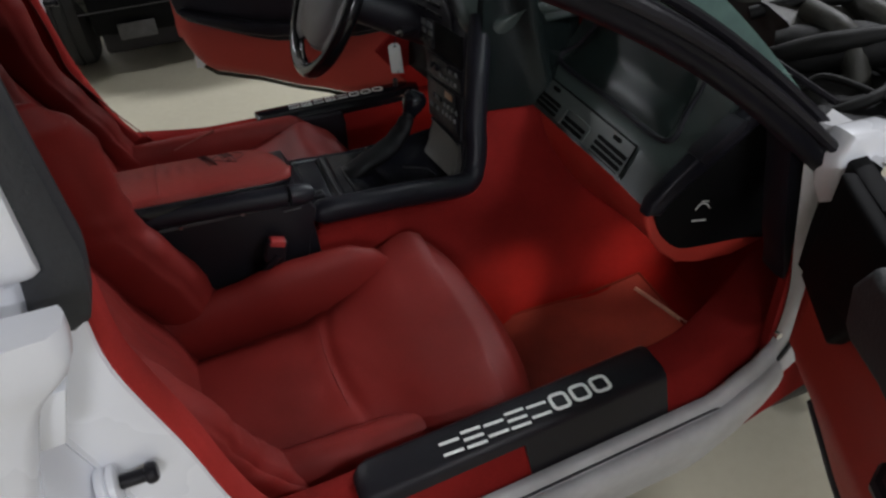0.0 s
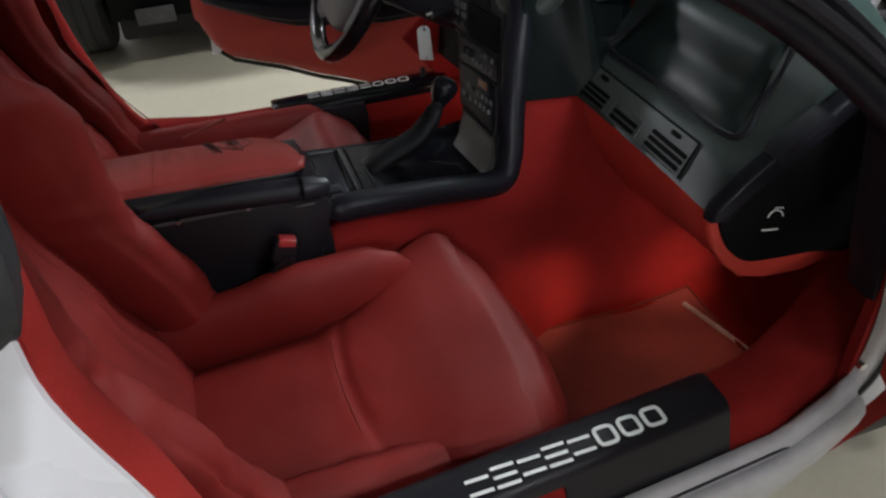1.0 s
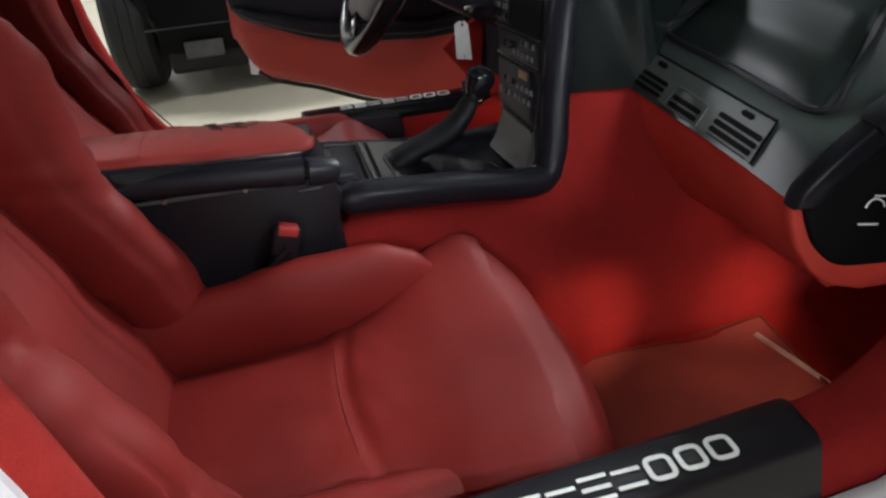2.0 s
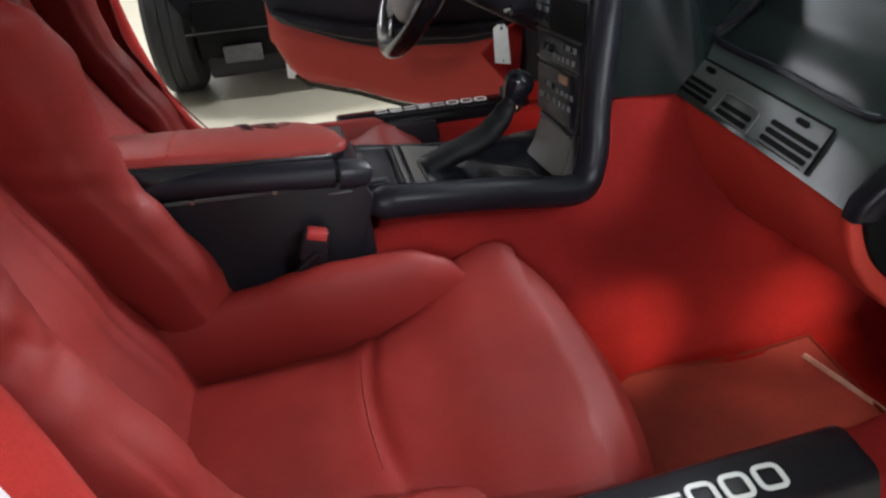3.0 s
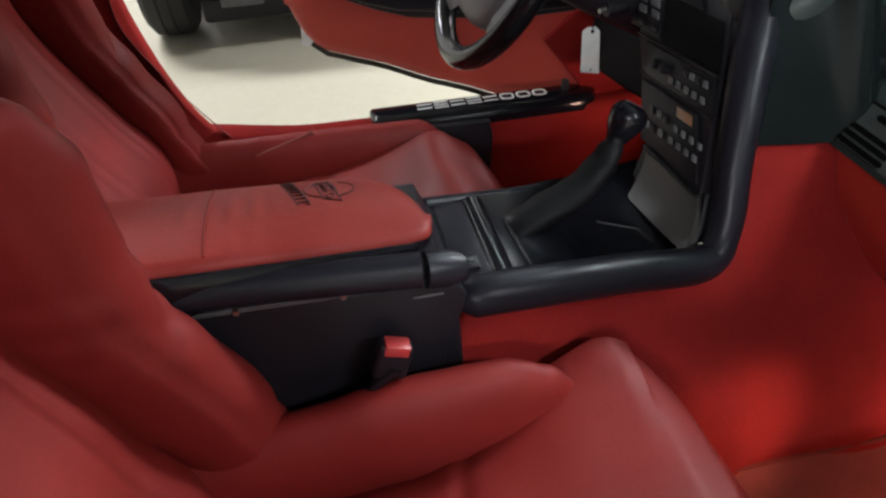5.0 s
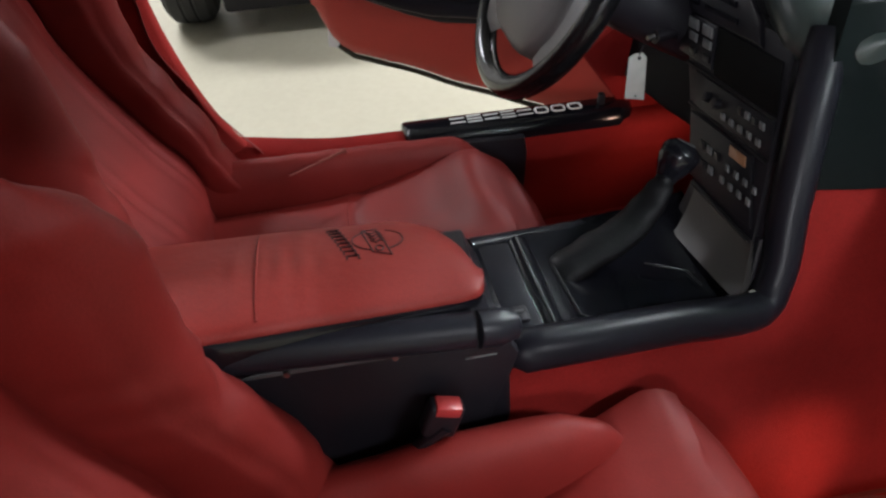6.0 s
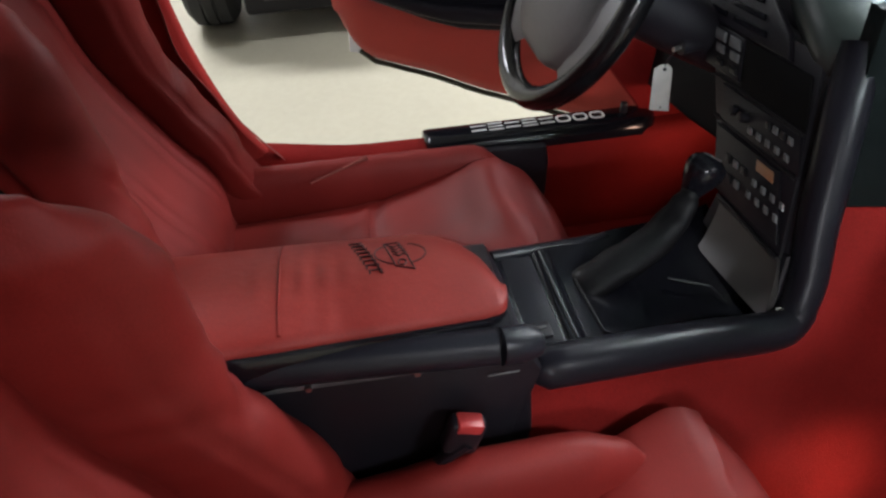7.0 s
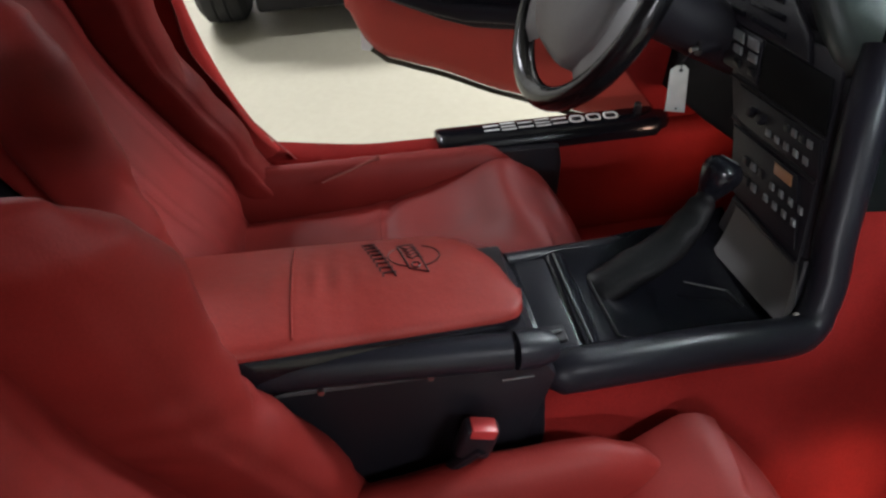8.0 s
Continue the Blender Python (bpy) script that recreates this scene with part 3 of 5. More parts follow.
def door(s, angle, name_label):
    """An open door. Its own frame: a from hinge to lock edge, inward normal n, z up."""
    hinge = V(.455, s * .790, 0)
    ang = radians(angle)
    d = V(-math.cos(ang), s * math.sin(ang), 0)
    n = V(-math.sin(ang), -s * math.cos(ang), 0)
    front = .0 if s > 0 else -.105
    lock = .922 if s > 0 else .900

    def at(a, h, z):
        q = hinge + d * a + n * h
        return V(q.x, q.y, z)
    up = 0 if s > 0 else .10
    D = part("door", slab([at(.02, -.055, .285 + up * 1.8), at(.3, -.055, .300 + up * 1.3), at(.5, -.055, .332 + up * .8), at(.80, -.055, .384 + up * .3), at(.87, -.055, .384 + up * .3), at(.89, -.055, .42 + up * .5), at(.895, -.055, .62), at(.89, -.055, .82 - up), at(.0, -.055, .84 - up), at(-.01, -.055, .55)], -n * .07, .012, 3), PAINT, car, name_label)
    part("door_shell", slab([at(.02, 0, .285 + up * 2.1), at(.3, 0, .300 + up * 1.5), at(.5, 0, .334 + up), at(.80, 0, .383 + up * .4), at(.899, 0, .388 + up * .4), at(.895, 0, .45 + up * .5), at(.905, 0, .54), at(.905, 0, .79 - up * .5), at(.0, 0, .79 - up * .5), at(-.005, 0, .60)], -n * .055, .006, 2), PAINT, D)
    if s > 0:
        low = lambda a: lerp([(0, .27), (.3, .290), (.5, .325), (.7, .366), (.8, .380), (.9, .374)], a)
    else:
        low = lambda a: lerp([(-.107, .60), (-.027, .494), (.05, .462), (.19, .434), (.5, .415), (.9, .405)], a)
    def prof(a):
        end = min(1, .35 + (lock + .005 - a) * 12, .35 + (a - front) * 12)
        z0 = low(a)
        e = max(0, (a - .80) / .10) ** 2 * .09
        rows = [(.006, z0 + e), (.022, z0 + .012 + e), (.030, z0 + .04 + e), (.034, .50), (.040, .52 + .01 * a), (.040, .545), (.030, .56), (.026, .62), (.024, .70), (.018, .775), (.004, .785)]
        rows = [(h, max(z, z0 + e)) for h, z in rows]
        return [at(a, h * end, z) for h, z in rows] + [at(a, -.002, .785), at(a, -.002, z0 + e)]
    part("trim_panel", loft([prof(front + (lock - front) * i / 36) for i in range(37)]), RED_PANEL, D, "red vinyl door trim", sharp=60)
    part("lower_seal", tube([at(.03 + .83 * i / 20, .012, low(.03 + .83 * i / 20) - .006 + max(0, (.83 * i / 20 - .77) / .10) ** 2 * .09) for i in range(21)], .007 if s > 0 else .011, 10, flat=.8), DOOR_SEAL if s > 0 else RUBBER, D, "thick rubber seal along the door's lower edge")
    if s > 0:
        arm = [(.06, .60), (.10, .56), (.30, .520), (.50, .508), (.57, .505), (.65, .517), (.76, .545), (.86, .572), (.892, .600), (.90, .64), (.90, .72), (.86, .80), (.08, .80), (.05, .70)]
        rest = [(.14, .575), (.30, .545), (.58, .535), (.66, .546), (.80, .578), (.86, .60), (.86, .622), (.80, .606), (.62, .575), (.30, .580), (.14, .61)]
    else:
        arm = [(-.052, .66), (.0, .652), (.078, .641), (.088, .650), (.121, .704), (.218, .743), (.45, .74), (.80, .72), (.84, .75), (.80, .84), (-.03, .86), (-.042, .76)]
        rest = [(.145, .745), (.13, .80), (.16, .85), (.60, .85), (.80, .80), (.80, .74), (.50, .73), (.25, .745), (.17, .735)]
        part("front_cap", slab([at(a, .0, z) for a, z in [(-.116, .628), (-.04, .640), (.06, .70), (.06, .86), (-.10, .86), (-.118, .74)]], n * .034, .006, 2), DOOR_BLACK, D)
    part("armrest_panel", slab([at(a, .030, z) for a, z in arm], n * .026, .008, 3), BLACK if s > 0 else DOOR_BLACK, D, "black armrest panel")
    part("armrest", slab([at(a, .054, z) for a, z in rest], n * (.045 if s > 0 else .028), .012, 3), VINYL if s > 0 else RUBBER, D, "dark padded armrest")
    part("pull_handle", tube([at(.30, .06, .655), at(.33, .085, .665), at(.50, .085, .675), at(.53, .06, .672)], .010, 8), BLACK, D)
    if s > 0:
        part("handle_trim", slab([at(a, .057, z) for a, z in [(.46, .66), (.50, .64), (.66, .645), (.70, .67), (.66, .70), (.50, .695)]], n * .006, .002), BLACK, D)
        part("handle_lever", tube([at(.52, .066, .67), at(.64, .066, .672)], .006, 8), CHROME, D)


door(1, 27.5, "open driver door with red trim and black armrest")
door(-1, 65, "open passenger door with red trim and black armrest")

# ---------------------------------------------------------------- seats


def seat(cy, s, dx, label, inner, outer, deep=0.0, lumbar=0.0, side=0.0, roll=0.0):
    """A bucket seat; s the side of the tunnel (+1: towards +y), u is sideways, positive towards the tunnel.
    inner, outer: how far the two wings of the backrest stand forward, by height; deep: how far the middle is set back; side: how much higher the outer bolster stands; roll: height of the front roll."""
    T = thing("bucket_seat", (-.2 + dx, cy, .19), label, "car seat", "front seats")

    def w(x, u, z):
        return V(x + dx, cy + s * u, z)
    # cushion: a padded body whose top is dished, with raised front corners
    def wide(x):
        return lerp([(-.52, .150), (-.22, .165), (-.12, .208), (-.05, .222), (.02, .215), (.055, .200), (.080, .172), (.09, .150)], x)

    def top(x, u):
        c = lerp([(-.50, .420), (-.30, .418), (-.20, .428), (-.10, .438), (.0, .445), (.045, .432), (.075, .395), (.09, .34)], x)
        knee = lerp([(-.50, .20), (-.30, .34), (-.24, .62), (-.10, 1), (-.03, 1), (.03, .72), (.07, .30), (.09, .1)], x)
        fall = .050 * (min(1, abs(u) / wide(x))) ** 4
        groove = -.0055 * math.exp(-((x + .262 - .012 * (u / .1) ** 2) / .011) ** 2) * (1 if abs(u) < .15 else 0)
        wrinkle = .0012 * math.sin(70 * u + 45 * x + 3 * math.sin(30 * x)) * math.exp(-((x + .30) / .09) ** 2)
        return c - fall + roll * math.exp(-((x + .050 - .03 * (u / .2) ** 2) / .052) ** 2 - ((u + .02) / .13) ** 4) + (abs(u) / .19) ** 1.8 * (.088 if u > 0 else .022) * knee + .006 * math.cos(u * 14) + groove + wrinkle
    rings = []
    for i in range(96):
        x = -.52 + .61 * i / 95
        hw = wide(x)
        us = [hw * math.sin(math.pi / 2 * (k / 14)) for k in range(-14, 15)]
        r = [w(x - .012 * (u / .2) ** 2 * (1 if x > 0 else 0), u, top(x, u)) for u in us]
        zb = .25 if x < .05 else .27
        r += [w(x, hw * .98, (top(x, hw) + zb) / 2), w(x, hw * .9, zb), w(x, 0, zb), w(x, -hw * .9, zb), w(x, -hw * .98, (top(x, hw) + zb) / 2)]
        rings.append(r)
    cushion = part("seat_cushion", loft(rings), LEATHER, T, "dished red leather seat cushion", sharp=70)
    # bolsters of the cushion
    for q in (1, -1):
        rings = []
        for i in range(40):
            k = i / 39
            x = -.56 + (.455 if q > 0 else .625) * k
            if q > 0:
                zt = lerp([(0, .50), (.30, .520), (.55, .540), (.8, .546), (.92, .528), (1, .500)], k)
            else:
                zt = side * min(1, 6 * (1 - k)) + lerp([(0, .42), (.30, .415), (.6, .412), (.8, .408), (.93, .395), (1, .370)], k)
            sw = lerp([(0, .9), (.15, 1), (.6, 1), (.82, .90), (.94, .72), (1, .40)], k) if q > 0 else lerp([(0, .9), (.15, 1), (.85, 1), (.94, .85), (1, .4)], k)
            zl = .33 if q > 0 else .29
            cz, hz = (zt + zl) / 2, (zt - zl) / 2
            cu = .186 - .008 * (1 - k) if q > 0 else .180
            hu = .046 if q > 0 else .042
            r = []
            for a in range(24):
                t = 2 * math.pi * a / 24
                pucker = .0010 * math.sin(95 * x + 4 * math.sin(t)) * math.exp(-((k - .45) / .25) ** 2) * max(0, math.sin(t))
                r.append(w(x + .02 * math.sin(t) * (1 if k > .8 and q > 0 else 0), q * (cu + hu * sw * math.cos(t) - .012 * math.sin(t)), pucker + cz + (1 - sw) * hz * .25 + hz * (.35 + .65 * sw) * math.sin(t)))
            rings.append(r)
        part("seat_bolster", loft(rings), LEATHER, T, "rounded red leather side bolster", sharp=80)
    # stitched seams of the cushion
    part("seam", tube([w(-.272 + .012 * (k - 6) ** 2 / 36, -.13 + .26 * k / 12, top(-.272, -.13 + .26 * k / 12) + .0004) for k in range(13)], .0012, 6), LEATHER, cushion)
    part("seat_base", box(*sorted((-.46 + dx, .03 + dx)), *sorted((cy - .17, cy + .17)), .205, .29, .015, 2), BLACK, T, "black seat base trim")
    part("base_end", slab([w(.02, -.215, .215), w(.075, -.215, .25), (w(.085, -.215, .31)), w(.045, -.215, .345), w(.0, -.215, .33), w(-.02, -.215, .24)], (0, s * .03, 0), .006, 2), BLACK, T, "black end cap of the seat base")
    part("seat_rail", box(-.48 + dx, .06 + dx, cy - .15, cy - .12, .19, .215, .003), BLACK, T)
    part("seat_rail", box(-.48 + dx, .06 + dx, cy + .12, cy + .15, .19, .215, .003), BLACK, T)
    # backrest with upright pleats between the wings
    xf = lambda z: deep + lumbar * math.exp(-((z - .52) / .10) ** 2) + lerp([(.36, -.475), (.44, -.505), (.60, -.575), (.80, -.648), (.95, -.690), (1.05, -.712), (1.12, -.73)], z)
    rings = []
    for i in range(44):
        z = .36 + .74 * i / 43
        hw = lerp([(.36, .17), (.60, .185), (.80, .190), (.90, .180), (.97, .150), (1.05, .125), (1.09, .10), (1.10, .05)], z)
        th = lerp([(.36, .12), (.8, .105), (1.0, .09), (1.08, .07), (1.10, .03)], z)
        x0 = xf(z) - (.0 if z < 1.06 else (z - 1.06) * .5)
        fade = math.sin(math.pi * (z - .44) / .50) ** .5 if .44 < z < .94 else 0
        r = []
        for a in range(112):
            t = 2 * math.pi * a / 112
            cu, su = math.cos(t), math.sin(t)
            u = hw * math.copysign(abs(su) ** .7, su)
            pl = 0
            if cu > 0 and abs(u) < .118:
                pl = (.0065 * abs(math.cos(math.pi * u / .034)) ** .6 - .004) * fade
            r.append(w(x0 - th / 2 + th / 2 * math.copysign(abs(cu) ** .6, cu) + pl, u, z))
        rings.append(r)
    part("backrest", loft(rings), LEATHER, T, "red leather backrest with stitched pleats and head restraint", sharp=80)
    for q in (1, -1):
        rings = []
        for i in range(80):
            k = i / 79
            z = .35 + .62 * k
            xr = lerp([(.35, -.325), (.40, -.345), (.45, -.385), (.50, -.418), (.57, -.445), (.65, -.482), (.73, -.522), (.80, -.538), (.88, -.550), (.93, -.572), (.97, -.615)], z)
            xr += lerp(inner if q > 0 else outer, z)
            back = xf(z) - .06 - deep
            hw = lerp([(.35, .040), (.40, .046), (.47, .050), (.60, .054), (.72, .050), (.85, .048), (.93, .040), (.97, .012)], z)
            cu = lerp([(.40, .196), (.6, .188), (.75, .172), (.88, .165), (.97, .14)], z)
            if deep and q > 0:
                cu, hw = cu + .016, hw * .85
            if not deep and q > 0:
                cu -= lerp([(.35, 0), (.50, 0), (.70, .010), (.97, .010)], z)
            r = []
            for a in range(48):
                t = 2 * math.pi * a / 48
                ct, sn = math.cos(t), math.sin(t)
                fold = .0014 * math.sin(150 * z + 2.5 * math.sin(t)) * math.exp(-((z - .74) / .07) ** 2) if ct > -.2 and deep == 0 else 0
                # sewn crease along the inner flank and across the waist
                low = .0 if q > 0 else -.010 * math.exp(-((t - .62) / .10) ** 2) * min(1, max(0, (.66 - z) / .12))
                crease = low - .006 * math.exp(-((t - (2 * math.pi - .95 - .5 * (z - .7))) / .10) ** 2) - .004 * math.exp(-((z - .715 - .05 * sn) / .008) ** 2) * max(0, ct)
                r.append(w(fold + crease + (xr + back) / 2 + (xr - back) / 2 * math.copysign(abs(ct) ** (.85 if q > 0 else .5 if deep == 0 else .7), ct), q * (cu - (0 if q > 0 else .008) + hw * sn + fold), z - .05 * (ct if z < .55 else .3 * ct) * (1 - k)))
            rings.append(r)
        part("back_bolster", loft(rings), LEATHER, T, "red leather wing of the backrest", sharp=80)
    part("back_shell", loft([[w(xf(z) - .10 - .012 * math.cos(a * math.pi / 8 - math.pi / 2) * 1.0, .19 * math.cos(a * math.pi / 8) * (1 if z < .92 else .72), z) for a in range(9)] + [w(xf(z) - .135, -.17 * (1 if z < .92 else .72), z), w(xf(z) - .135, .17 * (1 if z < .92 else .72), z)] for z in (.38, .5, .7, .85, .92, .97, 1.04)]), BLACK, T, "black shell behind the backrest", sharp=50)
    part("recline_lever", box(-.36 + dx, -.24 + dx, *sorted((cy - s * .222, cy - s * .208)), .30, .325, .006), BLACK, T)
    return T


seat(-.365, 1, 0, "red leather passenger bucket seat with deep side bolsters",
     [(.40, 0), (.66, 0), (.80, .012), (.90, .022), (.97, .022)], [(.40, .004), (.50, -.004), (.60, -.016), (.68, -.024), (.80, -.022), (.97, -.02)])
seat(.365, -1, -.095, "red leather driver bucket seat beside the console",
     [(.40, -.090), (.50, -.100), (.58, -.098), (.66, -.076), (.76, -.050), (.86, -.050), (.97, -.060)], [(.40, -.03), (.55, -.040), (.65, -.045), (.75, -.040), (.97, -.02)], -.022, .035, .070, .042)


def buckle(cy, x, z, s):
    t = thing("belt_buckle", (x, cy, z - .10), "black seat belt buckle with red button", "seat belt")
    part("stalk", tube(spline([V(x - .05, cy + s * .01, z - .11), V(x - .03, cy, z - .06), V(x, cy - s * .004, z - .03)], 10), .014, 10, flat=.6), BLACK, t)
    part("buckle_case", box(x - .020, x + .020, cy - .011, cy + .011, z - .045, z + .004, .006, 3, Matrix.Translation((x, cy, z)) @ pose(0, 0, 0, 0, 18, 0) @ Matrix.Translation((-x, -cy, -z))), BLACK, t)
    part("release_button", box(x - .014, x + .015, cy - .0125, cy + .008, z - .008, z + .0065, .0025, 2, Matrix.Translation((x, cy, z)) @ pose(0, 0, 0, 0, 18, 0) @ Matrix.Translation((-x, -cy, -z))), RED_PLASTIC, t, "red release button")


buckle(-.178, -.300, .588, 1)


def belt():
    """Shoulder belt of the driver's seat, hanging beside the backrest."""
    t = thing("seat_belt", (-.62, .60, .50), "dark red seat belt hanging beside the driver seat", "seat belt")
    P = spline([V(-.70, .60, 1.0), V(-.662, .60, .80), V(-.653, .60, .70), V(-.615, .60, .62), V(-.578, .60, .555), V(-.534, .605, .487), V(-.512, .61, .455)], 24)
    part("webbing", loft([[p + V(-.006, .022, -.004), p + V(.006, -.016, .004), p + V(.007, -.014, .004), p + V(-.005, .024, -.004)] for p in P]), LEATHER, t)

    part("tongue", tube([V(-.458, .462, .488), V(-.40, .497, .487), V(-.362, .520, .487), V(-.352, .525, .487)], [.002, .0025, .003, .006], 8), MAT_PILE, t, "pale red belt tongue")


belt()

# ---------------------------------------------------------------- centre console


def console():
    T = thing("center_console", (-.2, 0, .45), "black centre console with red leather armrest lid", "console")
    # rear box with the armrest
    body = [(-.66, .44), (-.225, .44), (-.215, .50), (-.220, .62), (-.240, .668), (-.62, .675), (-.66, .66)]
    part("rear_box", slab([V(x, -.140, z) for x, z in body], (0, .160, 0), .006, 2), BLACK, T, "matt black console box")
    # flared side panel round the buckle
    part("side_panel", slab([V(x, -.146, z) for x, z in [(-.62, .36), (-.275, .36), (-.252, .45), (-.236, .53), (-.217, .585), (-.210, .612), (-.222, .634), (-.26, .646), (-.61, .658)]], (0, .02, 0), .005, 2), BLACK, T, "matt black side panel")
    # cylindrical hinge roll along the passenger side
    part("hinge_roll", tube([(-.60, -.140, .682), (-.41, -.140, .669), (-.275, -.140, .658), (-.262, -.140, .657)], .020, 16), HINGE, T, "satin hinge roll")
    part("hinge_end", tube([(-.256, -.138, .653), (-.232, -.136, .650), (-.218, -.132, .646), (-.210, -.126, .642)], [.021, .021, .018, .008], 16), HINGE, T)
    part("hinge_pin", box(-.275, -.240, -.1615, -.159, .6335, .6365, .001, 1), PLATE, T)
    part("chrome_strip", slab([V(-.53, -.1505, .649), V(-.29, -.1505, .6425), V(-.29, -.1505, .6485), V(-.53, -.1505, .655)], (0, .0025, 0), .0006, 1), PLATE, T)
    for x, z in ((-.46, .6505), (-.348, .6475)):
        part("screw", tube([(x, -.149, z), (x, -.1545, z)], .0035, 8), STEEL, T)
    # armrest lid: crowned leather pad
    def lid_edges(x):
        """Near edge y and z, far edge y and z, at x."""
        near = lerp([(-.68, 0), (-.27, 0), (-.250, .003), (-.241, .012), (-.236, .034)], x)
        far = lerp([(-.68, 0), (-.32, .003), (-.300, .010), (-.275, .024), (-.256, .045), (-.246, .070), (-.240, .098), (-.236, .118)], x)
        ny, nz = lerp([(-.68, -.178, .750), (-.60, -.168, .738), (-.50, -.153, .722), (-.40, -.136, .706), (-.25, -.118, .689), (-.236, -.117, .686)], x)
        return ny + near, nz, .062 - far, lerp([(-.68, .682), (-.50, .676), (-.30, .666), (-.236, .660)], x)

    def lid_z(x, y):
        ny, nz, fy, fz = lid_edges(x)
        f = (y - ny) / (fy - ny)
        e = abs(2 * f - 1)
        crease = .0016 * math.sin(x * 260) * math.exp(-((x + .455) / .05) ** 2) + -.0022 * math.exp(-((x + .478) / .006) ** 2)
        c = lerp([(-.68, 1), (-.31, 1), (-.27, .85), (-.250, .62), (-.236, .25)], x)
        return nz + (fz - nz) * f + .016 * c * (1 - e * e) - .004 * e ** 6 + crease * (1 - e) * (.6 + .4 * math.sin(f * 17))

    def lid(x):
        ny, nz, fy, fz = lid_edges(x)
        pts = [V(x, ny + (fy - ny) * k / 16, lid_z(x, ny + (fy - ny) * k / 16)) for k in range(17)]
        return pts + [V(x, fy + .001, fz - .012), V(x, ny - .001, nz - .011)]
    xs = [-.68 + .41 * i / 90 for i in range(91)] + [-.264, -.258, -.252, -.247, -.243, -.240, -.2375, -.236]
    L = part("armrest_lid", loft([lid(x) for x in xs]), LEATHER_LID, T, "creased red leather armrest lid with dark stitched emblem", sharp=70)
    rows = []
    for x in (-.66, -.6, -.5, -.4, -.32, -.28, -.262, -.252, -.244):
        ny, nz, fy, fz = lid_edges(x)
        rows.append([V(x, ny + .006, .650), V(x, ny - .003, .660), V(x, ny - .004, nz - .016), V(x, ny + .002, nz - .009), V(x, fy - .012, fz - .010), V(x, fy - .004, fz - .016), V(x, fy - .004, .63)])
    part("lid_skirt", loft(rows), GLOSS, T, "gloss black lid edge", sharp=50)
    part("lid_seam", tube([V(-.478, y, lid_z(-.478, y) + .001) for y in (-.140 + .018 * k for k in range(11))], .0012, 6), LEATHER_LID, L)
    # stitched emblem: ring, flag panels, row of marks
    on_lid = lambda x, y, h=.0003: V(x, y, lid_z(x, y) + h)
    for a0, a1 in ((-68, 66), (112, 250)):
        arc = [on_lid(-.344 + .029 * math.cos(radians(a0 + (a1 - a0) * k / 16)), -.012 + .026 * math.sin(radians(a0 + (a1 - a0) * k / 16))) for k in range(17)]
        part("emblem_ring", tube(arc, .0009, 5), DARK_MARK, L)
    quad = [(-.361, .016), (-.343, .018), (-.332, -.050), (-.352, -.041), (-.361, .016)]
    line = [on_lid(x0 + (x1 - x0) * k / 8, y0 + (y1 - y0) * k / 8) for (x0, y0), (x1, y1) in zip(quad, quad[1:]) for k in range(8)]
    part("emblem_frame", tube(line + line[:1], .0011, 5), DARK_MARK, L)
    for k in range(4):
        y = .010 - .008 * k
        part("emblem_check", tube([on_lid(-.356 + .0013 * k, y), on_lid(-.350 + .0013 * k, y - .006), on_lid(-.345 + .0013 * k, y), on_lid(-.339 + .0013 * k, y - .006)], .0012, 5), DARK_MARK, L)
    part("emblem_dot", tube([on_lid(-.344 + .0045 * math.cos(q), -.034 + .006 * math.sin(q)) for q in (2 * math.pi * k / 10 for k in range(11))], .0011, 5), DARK_MARK, L)
    for k in range(8):
        y, x = .027 - k * .0104, -.002 + .0026 * k
        z = lid_z(-.391 + x, y - .004)
        part("letter_mark", join([box(-.399 + x, -.3965 + x, y - .0076, y, z - .002, z + .0012, 0), box(-.386 + x, -.3835 + x, y - .0076, y, z - .002, z + .0012, 0), box(-.3965 + x, -.386 + x, y - .0016, y, z - .002, z + .0012, 0)]), DARK_MARK, L)
    # shifter deck
    def deck(x, y):
        return lerp([(-.24, .608), (-.17, .594), (-.05, .567), (.08, .545), (.16, .540)], x)
    part("deck", sheet(lambda u, v: (-.235 + .385 * u, (-.108 + .03 * u) + (.172 + .093 * u) * v, deck(-.235 + .385 * u, 0) - .018 * math.exp(-((u - .68) / .22) ** 2) * math.exp(-((v - .45) / .4) ** 4)), 24, 14, (0, 0, -.018)), GLOSS, T, "gloss black shifter deck")
    # raised bar across the deck and tray outline
    part("cross_bar", loft([[V(x, y, z) for x, z in [(-.160, deck(-.16, 0) - .002), (-.160, deck(-.16, 0) + .004), (-.154, deck(-.15, 0) + .006), (-.141, deck(-.14, 0) + .004), (-.136, deck(-.136, 0) - .002)]] for y in [-.098, -.094, -.085, -.02, .05, .068, .072]]), GLOSS, T, sharp=60)
    part("bar_edge", tube([(-.152, -.094, deck(-.152, 0) + .0066), (-.154, 0, deck(-.152, 0) + .0070), (-.154, .068, deck(-.152, 0) + .0066)], .0015, 6), PLATE, T, "thin pale edge")
    part("tray_rim", tube([(-.118, .02, deck(-.118, 0) + .001), (-.112, -.075, deck(-.11, 0) + .001), (-.095, -.086, deck(-.1, 0) + .001), (.06, -.075, deck(.06, 0) - .004)], .0018, 6), SATIN, T)
    part("tray_rim", tube([(.02, .03, deck(.02, 0) - .006), (.075, .012, deck(.075, 0) - .006), (.082, -.02, deck(.08, 0) - .006)], .0012, 6), SATIN, T)
